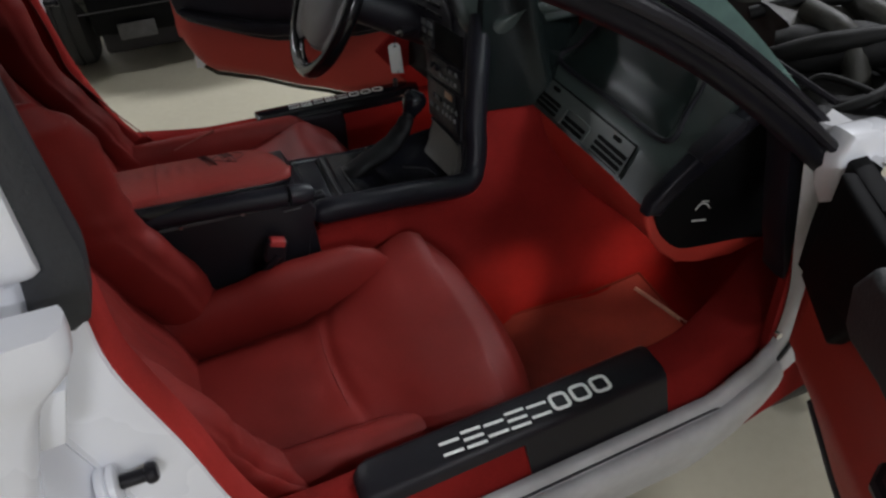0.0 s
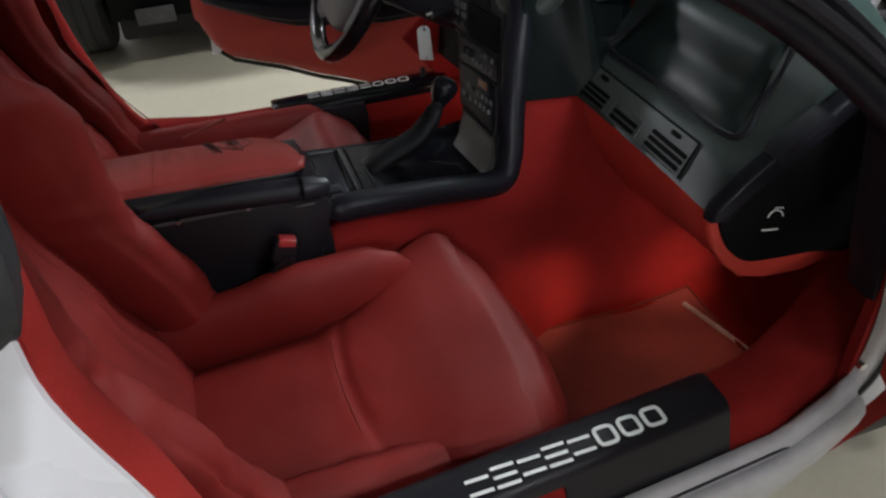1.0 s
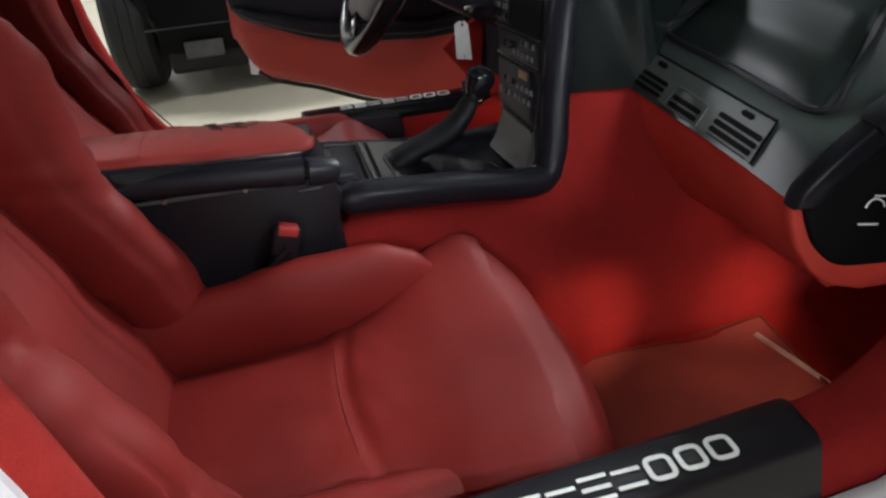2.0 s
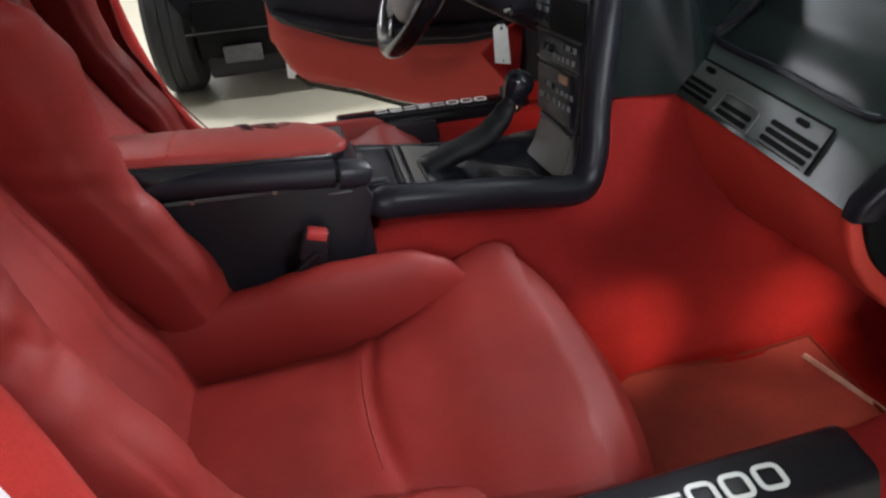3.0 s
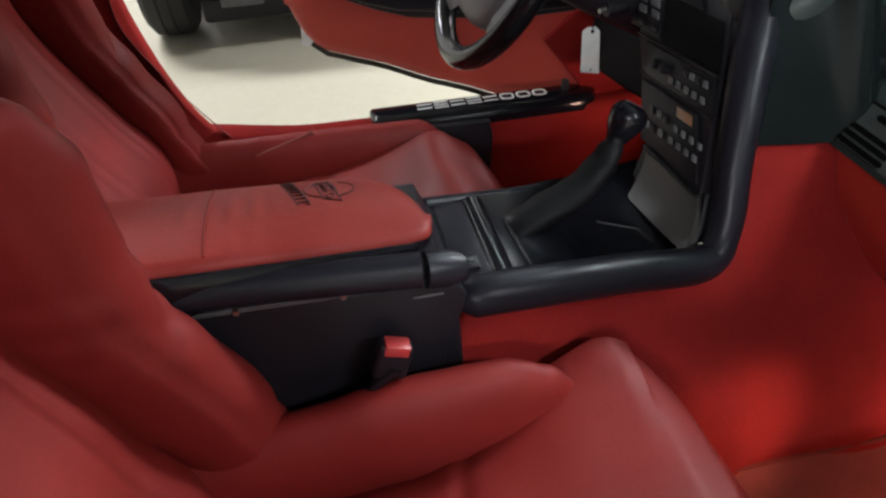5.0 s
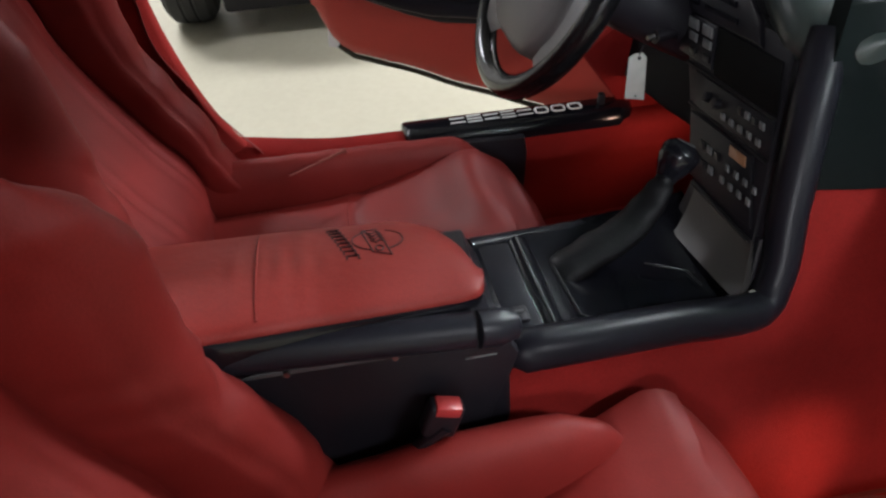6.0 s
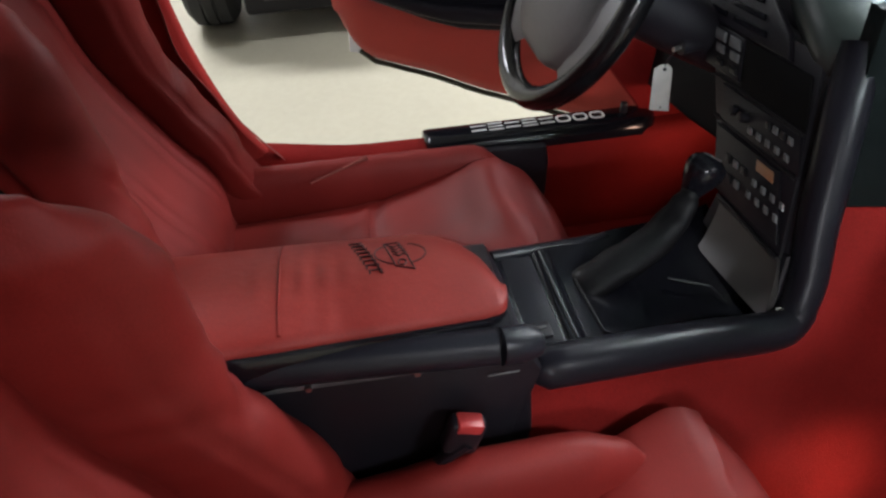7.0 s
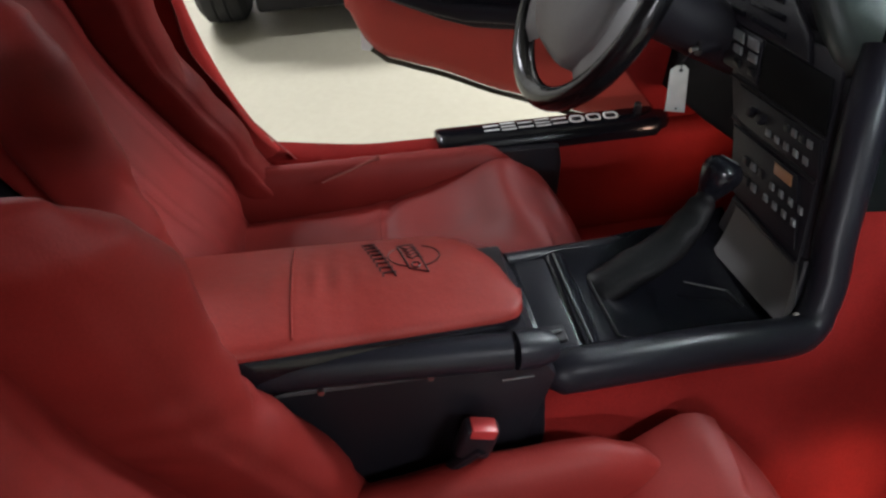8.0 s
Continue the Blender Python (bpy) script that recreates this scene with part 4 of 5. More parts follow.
    part("ash_cover", box(-.238, -.168, -.104, .058, .585, .602, .004, 2), VINYL, T, "gloss black ashtray cover")
    part("mirror_switch", box(-.216, -.180, -.092, -.066, .594, .607, .004, 2), BLACK, T)
    part("switch_lever", tube([(-.210, -.080, .6085), (-.186, -.078, .608)], .0022, 6), PLATE, T)
    # padded rail: along the passenger side of the deck, bending up beside the stack
    rail = spline([V(-.222, -.126, .593), V(-.12, -.115, .580), V(0, -.097, .560), V(.08, -.086, .543), V(.125, -.077, .536), V(.150, -.066, .545), V(.168, -.048, .584), V(.180, -.020, .64), V(.197, .010, .70), V(.216, .042, .76), V(.232, .066, .80), V(.246, .085, .835)], 48)
    part("padded_rail", tube(rail, [.012] + [.026] * 18 + [.025] * 4 + [.0235 + .0030 * min(1, k / 15) for k in range(25)], 16), VINYL, T, "black padded console rail", sharp=80)
    rail2 = [V(-.222, .062, .598), V(-.1, .102, .566), V(.06, .150, .532), V(.12, .172, .525)]
    part("padded_rail", tube(spline(rail2, 20), .013, 12), VINYL, T)
    part("rail_screw", tube([(.128, -.066, .552), (.125, -.067, .560)], .004, 8), CHROME, T)
    # boot and gear lever: a long slack boot that leans forward
    P = spline([V(-.118, .012, .566), V(-.100, .018, .574), V(-.055, .034, .582), V(-.005, .056, .590), V(.035, .078, .606), V(.058, .092, .628), V(.066, .098, .640)], 36)
    rings = []
    for i, p in enumerate(P):
        k = i / 35
        r = lerp([(0, .016), (.10, .030), (.35, .031), (.6, .027), (.8, .021), (.92, .015), (1, .013)], k)
        d = (P[min(35, i + 1)] - P[max(0, i - 1)]).normalized()
        side = d.cross(V(0, 0, 1)).normalized()
        up = side.cross(d)
        ring = []
        for a in range(20):
            t = 2 * math.pi * a / 20
            wr = .80 * (1 + .035 * math.sin(i * 1.1 + 2 * math.sin(t)) + .03 * math.sin(3 * t + i * .5))
            ring.append(p + (side * math.cos(t) * 1.15 + up * math.sin(t) * (.62 + .38 * k)) * r * wr)
        rings.append(ring)
    part("shift_boot", loft(rings), BOOT, T, "creased black leather shift boot", sharp=80)
    K = part("gear_lever", tube([(.058, .093, .630), (.074, .102, .650)], .010, 10), BLACK, T)
    kn = pose(.076, .104, .648) @ pose(0, 0, 0, -12, 32, 0)
    part("gear_knob", lathe([(.001, -.024), (.012, -.024), (.016, -.012), (.023, .002), (.027, .016), (.0275, .024), (.024, .033), (.015, .039), (.001, .040)], 24, kn), GLOSS, K, "gloss black gear knob")
    part("knob_cap", lathe([(.001, .0405), (.012, .0405), (.014, .039), (.012, .038), (.001, .038)], 18, kn), PLATE, K, "grey shift pattern cap")
    return T


console()

# ---------------------------------------------------------------- centre stack
STACK_O, STACK_A = V(.125, 0, .55), V(0, 1, 0)
STACK_B = V(.09, .03, .26).normalized()
STACK_N = -STACK_A.cross(STACK_B).normalized()
STACK_A = (STACK_B.cross(STACK_N)).normalized()
if STACK_A.y < 0:
    STACK_A = -STACK_A


def st(a, b, h=0.0):
    return STACK_O + STACK_A * a + STACK_B * b + STACK_N * h


def right_edge(b):
    return -.022 + (b - .05) * .42


def left_edge(b):
    return .135 + (b - .05) * .95


def stack():
    T = thing("center_stack", (.13, .1, .55), "black centre stack with radio and climate buttons", "control panel")
    out = [st(right_edge(.03), .03), st(left_edge(.03), .03), st(left_edge(.15), .15), st(left_edge(.29), .29), st(right_edge(.29), .29), st(right_edge(.15), .15)]
    part("face", slab(out, -STACK_N * .10, .006, 2), BLACK, T, "black face panel")

    def tile(name, a0, a1, b0, b1, h, mat, parent, label="", shear=.6, h0=.0):
        """A raised panel on the face, leaning as the face does."""
        f = lambda a, b: st(a + (b - b0) * shear, b, h0)
        return part(name, slab([f(a0, b0), f(a1, b0), f(a1, b1), f(a0, b1)], STACK_N * h, min(h * .45, .0025), 2), mat, parent, label)
    tile("screen_panel", .040, .195, .200, .262, .004, DOOR_BLACK, T, "dark blank display panel", .6)
    R = tile("radio", .012, .205, .150, .194, .006, BLACK, T, "black radio", .7)
    C = tile("climate_panel", -.012, .150, .064, .142, .006, BLACK, T, "black climate control panel", .75)
    part("face_side", slab([st(right_edge(.02) + .004, .02, -.004), st(right_edge(.27) + .004, .27, -.004), st(right_edge(.27) - .03, .27, -.014), st(right_edge(.15) - .022, .15, -.014), st(right_edge(.02) - .014, .02, -.014)], -STACK_N * .04, .004, 2), BLACK, T)
    part("trim_line", tube([st(right_edge(.196), .196, .004), st(left_edge(.196) - .006, .198, .004)], .002, 6), SATIN, T)
    part("trim_line", tube([st(right_edge(.146), .146, .004), st(left_edge(.146) - .006, .150, .004)], .0025, 6), SATIN, T)
    part("trim_line", tube([st(right_edge(.05), .05, .004), st(left_edge(.05), .058, .004)], .003, 6), SATIN, T)
    for k in range(5):
        tile("radio_button", .037 + k * .0215, .0465 + k * .0215, .158, .1665, .005, BUTTON, R, "pale grey button", h0=.006)
    for k in range(4):
        tile("radio_button", .044 + k * .017, .054 + k * .017, .178, .187, .005, SATIN if k % 2 else BUTTON, R, h0=.006)
    for k, a in enumerate((.155, .180)):
        part("radio_knob", lathe([(.001, 0), (.008, 0), (.007, .010), (.001, .011)], 14, Matrix.Translation(st(a, .172, .006)) @ STACK_N.to_track_quat("Z", "Y").to_matrix().to_4x4()), BLACK, R)
    for r in range(2):
        for k in range(4):
            tile("climate_button", .003 + k * .0215, .0115 + k * .0215, .087 + r * .018, .0955 + r * .018, .005, BUTTON, C, "pale grey button", h0=.006)
    for r in range(2):
        for k in range(3):
            tile("climate_button", .096 + k * .020, .107 + k * .020, .086 + r * .022, .096 + r * .022, .005, SATIN if (r + k) % 2 else BUTTON, C, h0=.006)
    tile("climate_display", .045, .085, .124, .137, .002, AMBER, C, "dim amber display", h0=.006)
    # switch cluster at the driver's side of the screen
    S = tile("switch_panel", .205, .300, .205, .262, .005, BLACK, T, "black switch panel", .5)
    for r, (b0, b1) in enumerate(((.243, .257), (.228, .239), (.212, .221))):
        for k in range(2):
            a = .228 - r * .008 + k * .040
            tile("switch", a, a + .028 - r * .006, b0, b1, .005, BUTTON if r < 2 else SATIN, S, h0=.005)
    part("face_foot", slab([st(-.056, -.022, -.004), st(.150, -.022, -.004), st(.150, .06, -.004), st(-.030, .06, -.004)], -STACK_N * .07, .003, 1), BLACK, T)
    # ramp below the face, down to the deck
    def ramp(u, v):
        a = right_edge(.04) + .004 + (left_edge(.04) - right_edge(.04) - .004) * u
        p = st(a + (-.026 - .024 * (1 - u)) * v, .052 - .060 * v, .003 + .016 * v * v)
        return p + V(-.006 * v, 0, -.004 * v)
    part("ramp", sheet(ramp, 10, 8, (.01, 0, -.012)), RAMP, T, "taupe grey ramp below the controls")
    # outlet vents above, under a hooded brow
    part("vent_housing", slab([st(.125, .265, -.004), st(.40, .262, -.004), st(.43, .32, -.004), st(.34, .345, -.004), st(.22, .33, -.004), st(.15, .295, -.004)], STACK_N * .012, .004, 2), BLACK, T)
    for r in range(3):
        for k in range(2):
            a0 = .185 + k * .105 + r * .018
            b0 = .276 + r * .019
            part("vent_slot", slab([st(a0, b0, .008), st(a0 + .085, b0, .008), st(a0 + .089, b0 + .008, .008), st(a0 + .004, b0 + .008, .008)], STACK_N * .004, .001, 1), GLOSS, T)


stack()

# ---------------------------------------------------------------- dashboard


def dashboard():
    T = thing("dashboard", (.4, 0, .65), "green-black padded dashboard with air vents", "dashboard")
    # passenger side: vent band and pad; rows follow the section from the lower edge upwards
    def face(u, y):
        f = (y + .45) / .47
        x0 = lerp([(-.46, .330), (-.30, .335), (.06, .333)], y)
        pts = [(x0 - .006, .648), (x0, .655), (x0 + .034, .700), (x0 + .048, .712), (x0 + .085, .735), (x0 + .125, .775), (x0 + .155, .825), (x0 + .185, .858), (x0 + .215, .866)]
        k = u * (len(pts) - 1)
        j = min(int(k), len(pts) - 2)
        a, b = pts[j], pts[j + 1]
        return V(a[0] + (b[0] - a[0]) * (k - j), y, a[1] + (b[1] - a[1]) * (k - j))
    part("passenger_dash", sheet(lambda u, v: face(u, -.452 + .50 * v), 24, 24, (.05, 0, -.02)), DASH_VINYL, T, "green-grey vinyl dash", sharp=60)

    def on(u, y, h=0.0):
        p, q = face(u, y), face(min(1, u + .02), y)
        t = (q - p).normalized()
        n = V(-t.z, 0, t.x)
        return p + n * h
    # airbag pad with a dark gap round it
    def pad(u, v):
        uu = .46 + .40 * u
        y0, y1 = -.375 + .04 * u, .015 - .05 * u
        e = min(u, 1 - u, .5) * 2
        g = min(v, 1 - v) * 2
        r = (1 - (1 - min(1, e * 2.5)) ** 2) * (1 - (1 - min(1, g * 5)) ** 2)
        return on(uu, y0 + (y1 - y0) * v, .002 + .008 * r)
    part("airbag_cover", sheet(pad, 18, 26, (.012, 0, -.008)), COVER_VINYL, T, "padded green-grey airbag cover", sharp=70)
    gap = [on(.455, -.378, .002), on(.60, -.372, .002), on(.86, -.335, .002), on(.87, -.15, .002), on(.86, -.035, .002), on(.6, .005, .002), on(.455, .018, .002), on(.448, -.18, .002)]
    part("cover_gap", tube(spline(gap, 60, True) + [gap[0]], .006, 6), BLACK, T)
    # vent bezel with three framed outlets
    part("vent_bezel", sheet(lambda u, v: on(.100 + .185 * u, -.354 + .01 * u + .362 * v, .004), 6, 24, (.006, 0, -.004)), BEZEL, T, "grey vent bezel")
    rim = [on(.098, -.356, .003), on(.19, -.3515, .004), on(.276, -.346, .004), on(.2885, -.337, .004), on(.290, -.32, .004), on(.290, -.18, .004), on(.290, .010, .004)]
    part("bezel_line", tube(spline(rim, 60), .0022, 6), SLOT, T)

    def outlet(y0, y1, rows, lo, hi):
        """One air outlet: a raised frame round dark slots between slats."""
        F = T
        if rows < 3:
            loop = [on(lo - .014, y0 - .008, .005), on(hi + .012, y0 - .006, .005), on(hi + .020, y0 + .004, .005), on(hi + .020, y1 - .004, .005), on(hi + .012, y1 + .006, .005), on(lo - .014, y1 + .008, .005)]
            F = part("outlet_frame", tube(loop + loop[:1], .0018, 6), BEZEL, T)
        step = (hi - lo) / rows
        for r in range(rows):
            ua, ub = lo + step * r, lo + step * (r + .70)
            um = (ua + ub) / 2
            P = [on(ua, y0 + .003, .005), on(ua, y1 - .003, .005), on(um, y1, .005), on(ub, y1 - .003, .005), on(ub, y0 + .003, .005), on(um, y0, .005)]
            n = (P[1] - P[0]).cross(P[4] - P[0]).normalized()
            if n.x > 0:
                n = -n
            part("vent_slot", slab(P, n * .0012, 0), SLOT, F)
    outlet(-.346, -.242, 4, .108, .214)
    outlet(-.207, -.126, 2, .128, .182)
    outlet(-.098, -.002, 4, .104, .200)
    for y in (-.293, -.053):
        part("vent_wheel", slab([on(.228, y - .010, .005), on(.228, y + .010, .005), on(.237, y + .015, .005), on(.246, y + .010, .005), on(.246, y - .010, .005), on(.237, y - .015, .005)], V(-.0012, 0, .001), 0), SLOT, T)
    # red knee panel below, its lower edge rolled under
    def knee(u, v):
        y = -.452 + .467 * v
        x0 = lerp([(-.47, .328), (-.30, .335), (.02, .332)], y)
        low = lerp([(-.46, .492), (-.30, .478), (-.06, .452), (.02, .45)], y)
        f = min(1, u / .88)
        z = .648 + (low - .648) * f + (.012 * ((u - .88) / .12) if u > .88 else 0)
        return (x0 + .012 - .010 * math.sin(math.pi * f) + .075 * f ** 1.5 + (.03 * (u - .88) / .12 if u > .88 else 0), y, z)
    part("knee_panel", sheet(knee, 24, 24, (.03, 0, .0)), RED_PANEL, T, "red knee panel below the dash", sharp=70)
    part("under_dash", box(.47, .72, -.43, .43, .52, .54, .01), BLACK, T)
    # brow between stack and passenger vents: large black roll
    def cheek(u, v):
        return (.200 + .27 * u + .04 * v * (1 - u), .006 + .055 * v - .026 * math.sin(math.pi * u) ** 2 + .02 * u - .024 * math.exp(-((u - .66 + .26 * v) / .13) ** 2), .652 + .235 * v)
    part("stack_cheek", sheet(cheek, 40, 20, (0, .03, 0)), CHEEK, T, "black padded wall beside the stack", sharp=80)
    # hood over stack and instruments, with a rolled front edge
    E = spline([V(.275, .60, .845), V(.235, .52, .885), V(.225, .40, .905), V(.232, .30, .885), V(.222, .20, .835), V(.212, .125, .803), V(.222, .088, .790), V(.246, .052, .787), V(.30, .036, .806), V(.42, .036, .85)], 40)

    def hoodf(u, v):
        p = E[min(39, int(round(v * 39)))]
        side = max(0, (.10 - p.y) / .1)
        return (p.x - .022 * math.sin(math.pi * min(1, u * 3)) * (1 - side) + .30 * u ** 1.3 * (1 - .3 * side), p.y - .10 * u * side, p.z + .055 * math.sin(math.pi * min(.72, u * 1.6)) + .02 * u)
    part("instrument_hood", sheet(hoodf, 16, 39, (.012, .006, -.022)), DASH_VINYL, T, "green-black padded instrument hood", sharp=80)
    part("instrument_panel", slab([V(.27, .33, .70), V(.27, .58, .70), V(.31, .58, .86), V(.31, .10, .86), V(.29, .10, .80)], (.03, 0, 0), .006, 2), BLACK, T)
    part("lower_dash", slab([V(.240, .22, .555), V(.240, .352, .546), V(.240, .456, .526), V(.242, .60, .505), V(.246, .655, .495), V(.27, .655, .74), V(.265, .22, .74)], (.05, 0, 0), .010, 3), DOOR_BLACK, T, "black lower dash panel")
    part("column_shroud", tube([(.30, .375, .68), (.16, .372, .75), (.02, .370, .825)], [.052, .048, .044], 16), BLACK, T)
    part("stalk", tube([(.10, .42, .745), (.08, .50, .76), (.07, .55, .77)], .007, 8), BLACK, T)
    part("ignition_barrel", tube([(.17, .335, .738), (.134, .326, .738)], .012, 12), BLACK, T)
    part("key", tube([(.134, .326, .738), (.122, .323, .737)], .004, 8), STEEL, T)
    part("knob", tube([(.235, .41, .67), (.215, .41, .67)], .006, 10), STEEL, T)
    # end of the dash, facing the door: red edge, black panel, padded border
    red_end = [(.316, .650), (.322, .620), (.338, .580), (.368, .538), (.405, .505), (.460, .486), (.535, .479), (.600, .492), (.640, .512), (.640, .60), (.40, .62)]
    part("knee_end", slab([V(x, -.448, z) for x, z in red_end], (0, -.018, 0), .007, 3), RED_PANEL, T, "red end of the knee panel")
    panel = spline([V(x, -.463, z) for x, z in [(.331, .652), (.346, .606), (.368, .573), (.402, .546), (.462, .535), (.54, .526), (.628, .512), (.66, .60), (.63, .74), (.56, .80), (.50, .800), (.42, .735), (.350, .682)]], 60, True)
    part("end_panel", slab(panel, (0, -.014, 0), .005, 3), DOOR_BLACK, T, "black panel at the dash end")
    cap = [(.308, .652), (.314, .676), (.355, .716), (.40, .752), (.46, .790), (.525, .838), (.575, .850), (.585, .825), (.53, .795), (.47, .750), (.415, .713), (.365, .676), (.338, .645)]
    part("dash_end_cap", slab([V(x, -.452, z) for x, z in cap], (0, -.034, 0), .010, 4), VINYL, T, "black padded border of the dash end")
    part("end_latch", slab([V(x, -.456, z) for x, z in [(.392, .752), (.400, .764), (.470, .808), (.482, .800), (.474, .784), (.404, .738)]], (0, -.038, 0), .004, 2), BLACK, T, "black latch on the dash end")
    y = -.4785
    part("lock_symbol", tube(spline([V(.417, y, .633), V(.4215, y, .641), V(.430, y, .644), V(.441, y, .638), V(.447, y, .629)], 14), .0013, 5), WHITE_MARK, T, "white printed symbol")
    part("lock_symbol", tube([V(.427, y, .6485), V(.443, y, .645)], .0013, 5), WHITE_MARK, T)
    part("caption_bar", tube([V(.412, y, .610), V(.443, y, .604)], .0018, 4), WHITE_MARK, T)
    # trim on the windscreen post, inside the jamb
    post = spline([V(.480, -.640, .585), V(.474, -.640, .62), V(.462, -.636, .67), V(.446, -.632, .76), V(.436, -.628, .83), V(.42, -.625, .89)], 22)
    part("post_trim", loft([[p + V(-.008, -.014, 0), p + V(-.012, .0, 0), p + V(-.006, .040, 0), p + V(.03, .050, 0), p + V(.04, -.010, 0)] for p in post]), VINYL, T, "black trim on the windscreen post", sharp=50)
    part("kick_panel", slab([V(.24, .654, .20), V(.235, .654, .445), V(.15, .654, .556), V(.20, .654, .60), V(.30, .652, .66), V(.47, .640, .70), V(.78, .59, .70), V(.78, .59, .20)], (0, .014, 0), .004, 1), CARPET, T, "red carpeted kick panel")
    part("door_stop", box(.192, .206, .636, .652, .43, .468, .004, 2), BLACK, T)
    part("kick_panel", sheet(lambda u, v: (.478 + .27 * u, -.640 + .05 * u, .655 - .45 * v), 8, 8, (0, -.018, 0)), CARPET, T, "red carpeted kick panel")


dashboard()


def steering_wheel():
    T = thing("steering_wheel", (.05, .375, .76), "black leather steering wheel with broad padded hub", "steering wheel")
    C, R = V(-.022, .370, .844), .182
    nrm = V(-.874, -.05, .486).normalized()
    e1 = V(0, 1, 0)
    e2 = nrm.cross(e1).normalized()
    if e2.z < 0:
        e2 = -e2
    pt = lambda r, a, h=0: C + (e1 * math.cos(a) + e2 * math.sin(a)) * r + nrm * h
    rim = [pt(R, 2 * math.pi * k / 56) for k in range(57)]
    part("rim", tube(rim, .0185, 16, False), RIM, T, "worn black leather rim", sharp=80)
    hub = [[pt(r * (1 + .10 * math.cos(3 * a + math.pi / 2)), a, h) - e2 * .008 for a in (2 * math.pi * k / 30 for k in range(30))] for r, h in [(.112, -.040), (.128, -.014), (.127, .006), (.112, .019), (.066, .027), (.01, .029)]]
    H = part("airbag_hub", loft(hub), HUB, T, "padded dull grey hub", sharp=70)
    part("hub_badge", tube([pt(.016, a, .0265) + e2 * .02 for a in (2 * math.pi * k / 12 for k in range(13))], .002, 5), BLACK, H)
    for a in (radians(201), radians(324)):
        w0, w1 = .072, .064
        rings = []
        for k in range(7):
            r = .07 + (.172 - .07) * k / 6
            wd = w0 + (w1 - w0) * k / 6 + (.012 * (k / 6) ** 4)
            tdir = (-e1 * math.sin(a) + e2 * math.cos(a))
            c = pt(r, a, -.006 + .004 * k / 6)
            rings.append([c + tdir * wd + nrm * .004, c + tdir * wd * .6 + nrm * .012, c - tdir * wd * .6 + nrm * .012, c - tdir * wd + nrm * .004, c - tdir * wd * .6 - nrm * .010, c + tdir * wd * .6 - nrm * .010])
        part("spoke", loft(rings), HUB, T, "dull grey spoke", sharp=60)


steering_wheel()


def key_tag():
    T = thing("key_tag", (.117, .330, .63), "grey paper tag hanging from the ignition key", "tag")
    part("tag", slab([V(.101, .330, .634), V(.133, .326, .629), V(.129, .330, .702), V(.122, .331, .710), V(.109, .332, .710), V(.100, .333, .704)], (0, -.0012, 0), .0004, 1), LABEL_GREY, T)
    part("cord", tube([(.116, .331, .706), (.119, .328, .722), (.128, .324, .735)], .0012, 5), BLACK, T)
    part("eyelet", tube([(.116, .329, .703), (.116, .3275, .703)], .003, 8), BLACK, T)
    part("eyelet", tube([(.118, .329, .637), (.118, .3265, .637)], .002, 8), BLACK, T)


key_tag()


def footwell_lamp(p, target, watts, cone, radius=.03):
    T = thing("courtesy_or_fill_lamp", p, "small courtesy or fill lamp under the dash", "lamp", "footwell lamps")
    x, y, z = p
    part("housing", box(x - .02, x + .02, y - .012, y + .012, z, z + .012, .003), BLACK, T)
    part("lens", box(x - .015, x + .015, y - .009, y + .009, z - .004, z, .001, 1), LAMP_GLOW, T)
    spot_lamp("courtesy_or_fill_bulb", (x, y, z - .012), target, watts, (1.0, .60, .46), cone, 1.0, radius)


footwell_lamp((.46, -.30, .470), (.165, -.145, .265), 6.0, 40)
footwell_lamp((.58, -.30, .530), (.500, -.12, .205), 5.0, 44)
# wide lamp added as fill over the mat and carpet, not a real fitting
footwell_lamp((.50, -.36, .530), (.28, -.25, .30), 2.7, 140)
footwell_lamp((.40, .38, .530), (.275, .57, .425), 1.5, 70)


# ---------------------------------------------------------------- engine bay


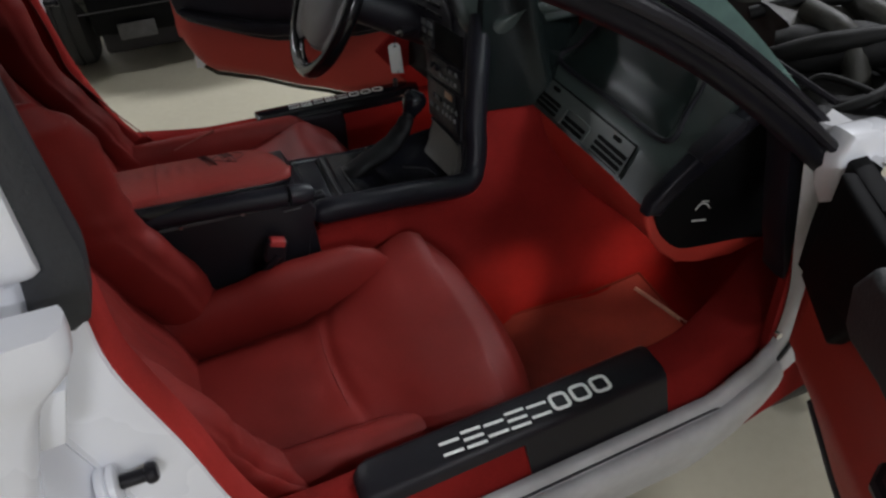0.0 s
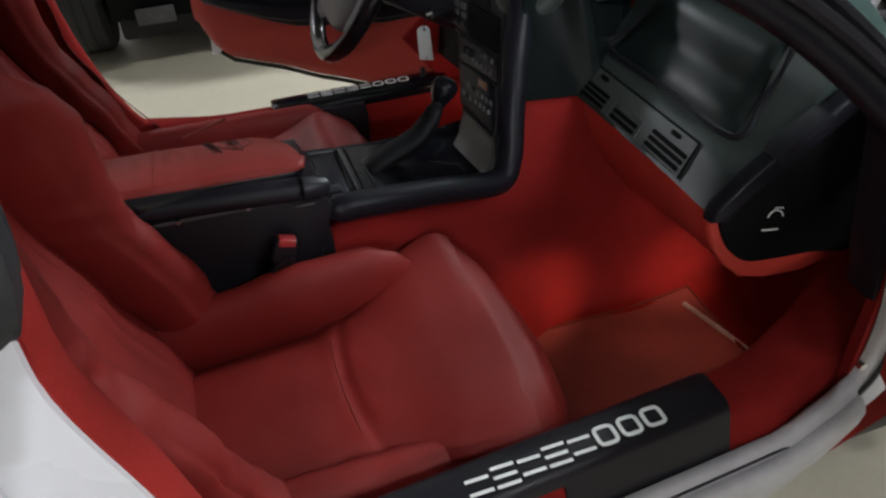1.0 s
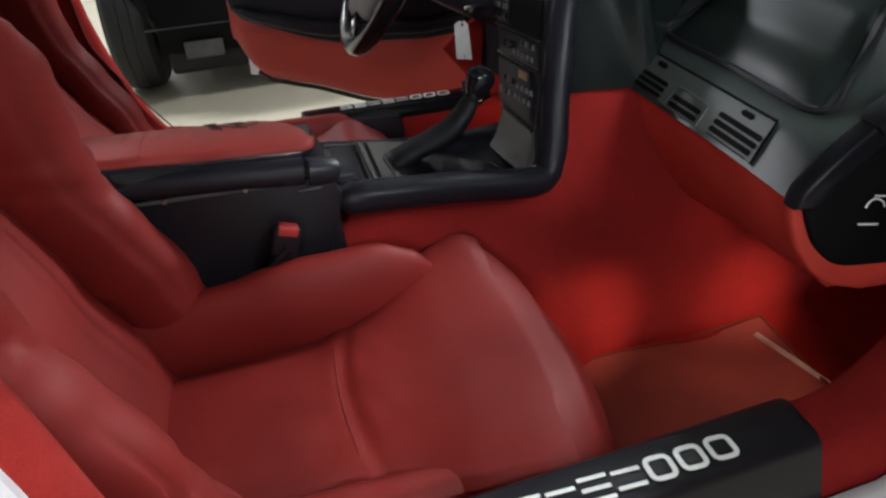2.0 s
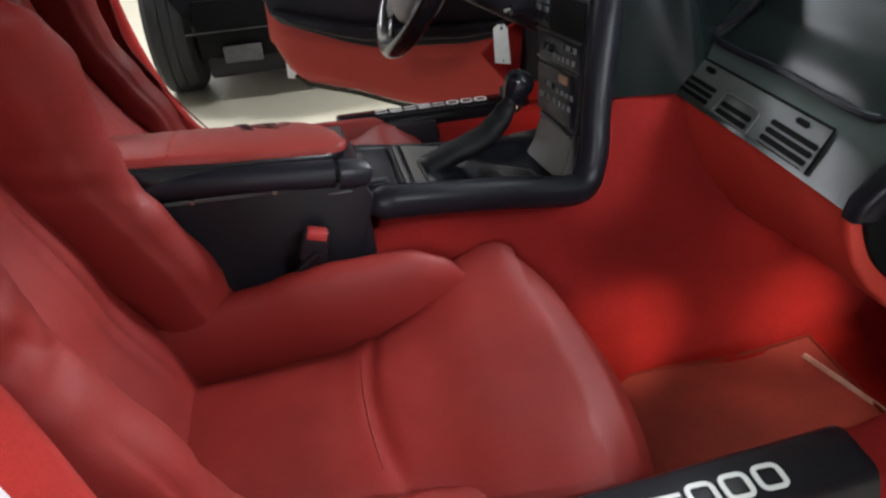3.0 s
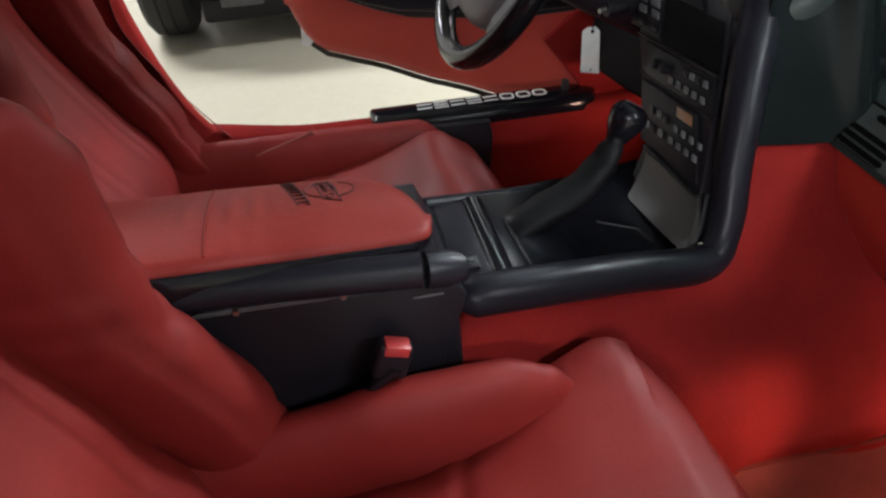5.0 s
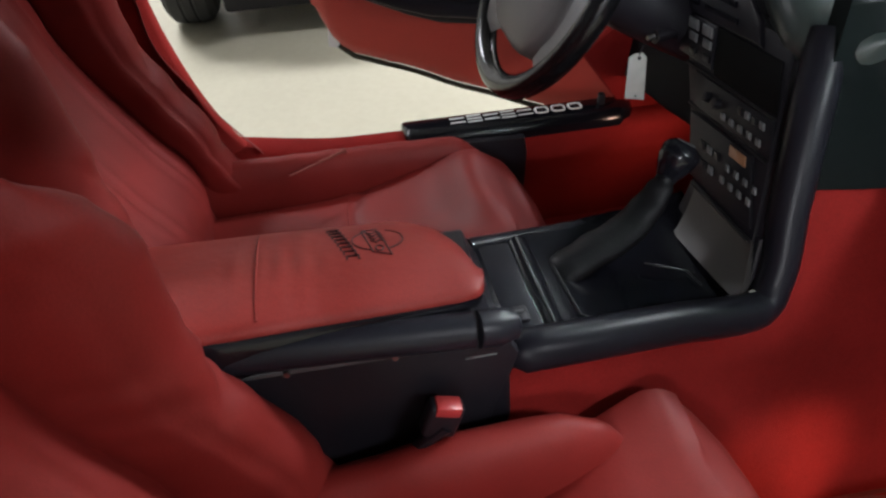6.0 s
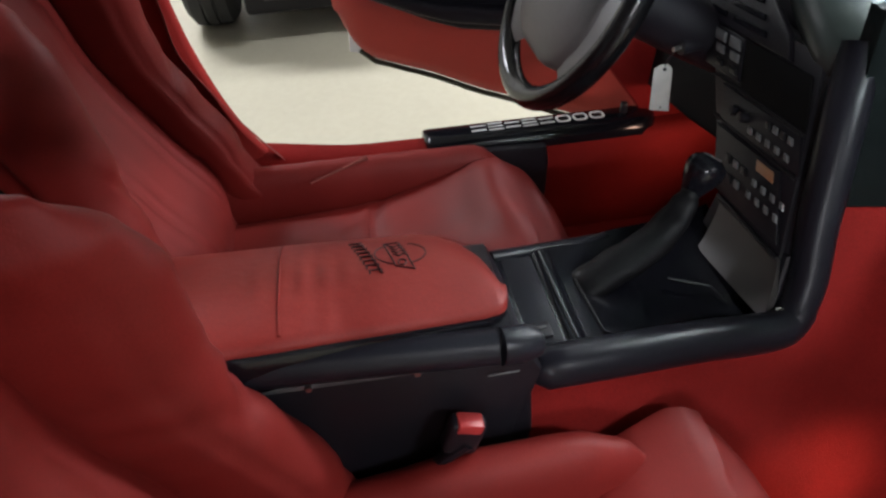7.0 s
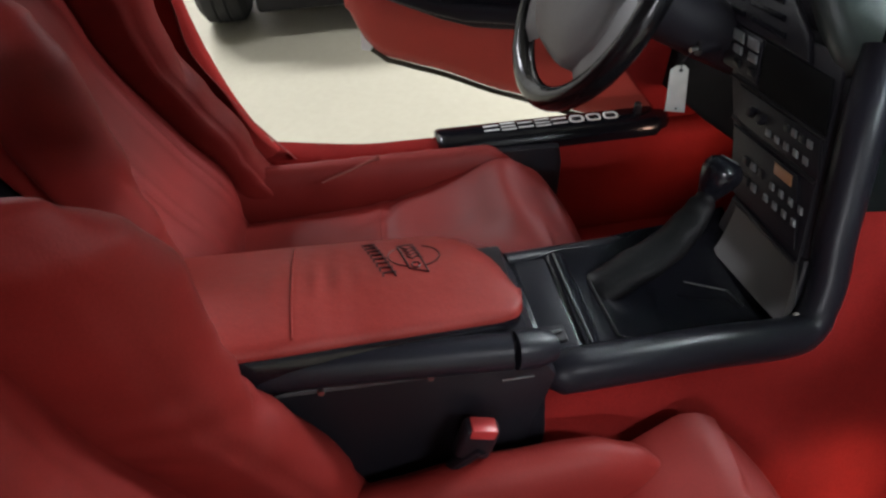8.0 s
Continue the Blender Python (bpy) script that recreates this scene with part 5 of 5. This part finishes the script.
def engine():
    T = thing("car_engine", (1.0, -.1, .5), "dusty black engine with hoses under the open hood", "engine")
    part("block", box(.80, 1.45, -.28, .28, .40, .70, .03, 3), ENGINE, T)
    part("intake_plenum", loft([[V(x, -.05 + .20 * math.cos(a), .76 + .07 * math.sin(a)) for a in (2 * math.pi * k / 16 for k in range(16))] for x in (.82, .84, 1.0, 1.2, 1.32, 1.34)]), ALLOY, T, "dull alloy intake plenum", sharp=60)
    for k in range(4):
        part("intake_runner", tube(spline([V(.88 + k * .12, -.18, .82), V(.88 + k * .12, -.30, .80), V(.88 + k * .12, -.36, .70)], 10), .028, 10), ALLOY, T)
    part("battery_box", box(.66, .86, -.62, -.40, .55, .74, .015, 2), ENGINE, T)
    # soft duct over the wing side
    P = spline([V(.80, -.20, .75), V(.92, -.32, .785), V(1.06, -.44, .77), V(1.22, -.54, .70), V(1.38, -.62, .58)], 40)
    part("air_duct", tube(P, [.050 + .004 * math.sin(i * .9) + .006 * math.sin(i * .37) for i in range(40)], 16, flat=.8), ENGINE, T, "dusty black air duct")
    part("heater_box", loft([[V(x, y, .56 + (z - .60) * k) for y, z in ((-.58, .60), (-.58, .70), (-.54, .745), (-.44, .76), (-.30, .77), (-.20, .74), (-.18, .60))] for x, k in ((.72, .7), (.74, .95), (.80, 1.05), (.88, 1.0), (.97, .92), (1.01, .6))]), ENGINE, T, "dusty black heater box", sharp=50)
    part("washer_bottle", box(.88, 1.04, -.70, -.58, .55, .76, .03, 4), ENGINE, T)
    part("bottle_cap", lathe([(.001, .02), (.022, .02), (.026, .012), (.026, 0), (.001, 0)], 18, pose(.96, -.64, .76)), BLACK, T)
    for pts, r in (([(.76, -.60, .70), (.84, -.53, .76), (.98, -.56, .75), (1.10, -.66, .62)], .018), ([(.76, -.20, .74), (.84, -.30, .80), (.98, -.36, .80), (1.08, -.46, .70)], .022),
                   ([(.72, -.42, .72), (.80, -.46, .76), (.90, -.42, .77), (1.04, -.30, .78)], .012), ([(.72, -.52, .71), (.78, -.62, .72), (.90, -.67, .73), (1.04, -.69, .66)], .010),
                   ([(.80, -.10, .80), (.92, -.16, .83), (1.1, -.25, .82), (1.3, -.4, .74)], .016), ([(.74, -.34, .74), (.78, -.38, .77), (.86, -.60, .74)], .007)):
        part("hose", tube(spline([V(*p) for p in pts], 20), r, 10), ENGINE, T)
    for x, y, z in ((.84, -.52, .755), (1.0, -.37, .795), (.92, -.67, .73)):
        part("hose_clip", lathe([(.016, -.01), (.026, -.01), (.026, .01), (.016, .01)], 16, pose(x, y, z, 60, 30)), STEEL, T)
    part("filler_cap", tube([(.78, -.10, .84), (.78, -.10, .90)], .035, 16), ALLOY, T)
    part("warning_label", box(-.028, .028, -.016, .016, 0, .002, 0, 1, pose(0.846, -0.263, .752, 0, -6, 30)), WHITE_MARK, T, "white paper label")
    part("warning_label", box(-.024, .024, -.014, .014, 0, .002, 0, 1, pose(0.926, -0.306, .752, 0, -6, -20)), WHITE_MARK, T, "white paper label")


engine()

# ---------------------------------------------------------------- the dark car behind


def dark_car():
    T = thing("parked_car", (-.1, 3.4, GROUND), "black car parked nose away on the cream floor", "car")
    y0 = 2.50
    def sec(y):
        hw = lerp([(y0, .80), (y0 + .15, .87), (y0 + .8, .90), (y0 + 2.2, .88)], y)
        top = lerp([(y0, .62), (y0 + .1, .78), (y0 + .6, .84), (y0 + 1.2, 1.15), (y0 + 2.2, 1.1)], y)
        bot = lerp([(y0, .10), (y0 + .2, .08), (y0 + 2.2, .10)], y)
        cx = -.06
        pts = [(-hw * .80, bot), (-hw * .88, bot + .14), (-hw, .45), (-hw * .97, .58), (-hw * .8, top - .03), (-hw * .5, top), (hw * .5, top), (hw * .8, top - .03), (hw * .97, .58), (hw, .45), (hw * .88, bot + .14), (hw * .80, bot)]
        return [V(cx + x, y, z) for x, z in pts]
    part("body", loft([sec(y0 + 2.2 * i / 20) for i in range(21)]), DARK_PAINT, T, "gloss black body", sharp=45)
    part("bumper", loft([[V(x, y0 - .05 + .06 * (abs(x + .06) / .8) ** 3 + dy, z) for dy, z in [(0, .15), (-.03, .20), (-.03, .34), (0, .39), (.1, .39), (.1, .15)]] for x in (-.06 + .70 * (k - 8) / 8 for k in range(17))]), DOOR_BLACK, T, "black bumper")
    part("number_plate", box(-.66, -.50, y0 - .086, y0 - .080, .140, .212, .004, 1), PLATE, T, "grey number plate with plain bars")
    part("trim_strip", box(-.80, .68, y0 - .084, y0 - .078, .274, .278, .001, 1), PLATE, T)
    part("valance", box(-.74, .62, y0 - .02, y0 + .06, .06, .18, .02, 2), BLACK, T)
    for x in (-.88, .76):
        W = part("wheel", lathe([(.18, -.085), (.28, -.095), (.312, -.07), (.318, -.03), (.312, -.026), (.312, -.020), (.318, -.016), (.318, .016), (.312, .020), (.312, .026), (.318, .03), (.312, .07), (.28, .095), (.18, .085)], 36, pose(x, y0 + .30, .258, 90, 0, 90)), TYRE, T, "black tyre")
        part("rim", lathe([(.02, -.07), (.12, -.08), (.185, -.085), (.185, .085), (.12, .06), (.02, .05)], 24, pose(x, y0 + .30, .258, 90, 0, 90)), STEEL, W)
        part("arch_liner", slab([V(x + (.10 if x < 0 else -.10) + .012 * k, y0 + .02 + .05 * k, z) for k, z in ((0, .44), (1, .40), (3, .24), (4.5, .10), (3.6, .09), (1.5, .24), (0, .36))], (0, .02, 0), .003, 1), RUBBER, T)
        part("tail_lamp", box(x * .55 - .07 - .06, x * .55 + .07 - .06, y0 - .01, y0 + .02, .50, .58, .01, 2), LENS_RED, T)
    T.location += V(.05, -.28, .06)


dark_car()
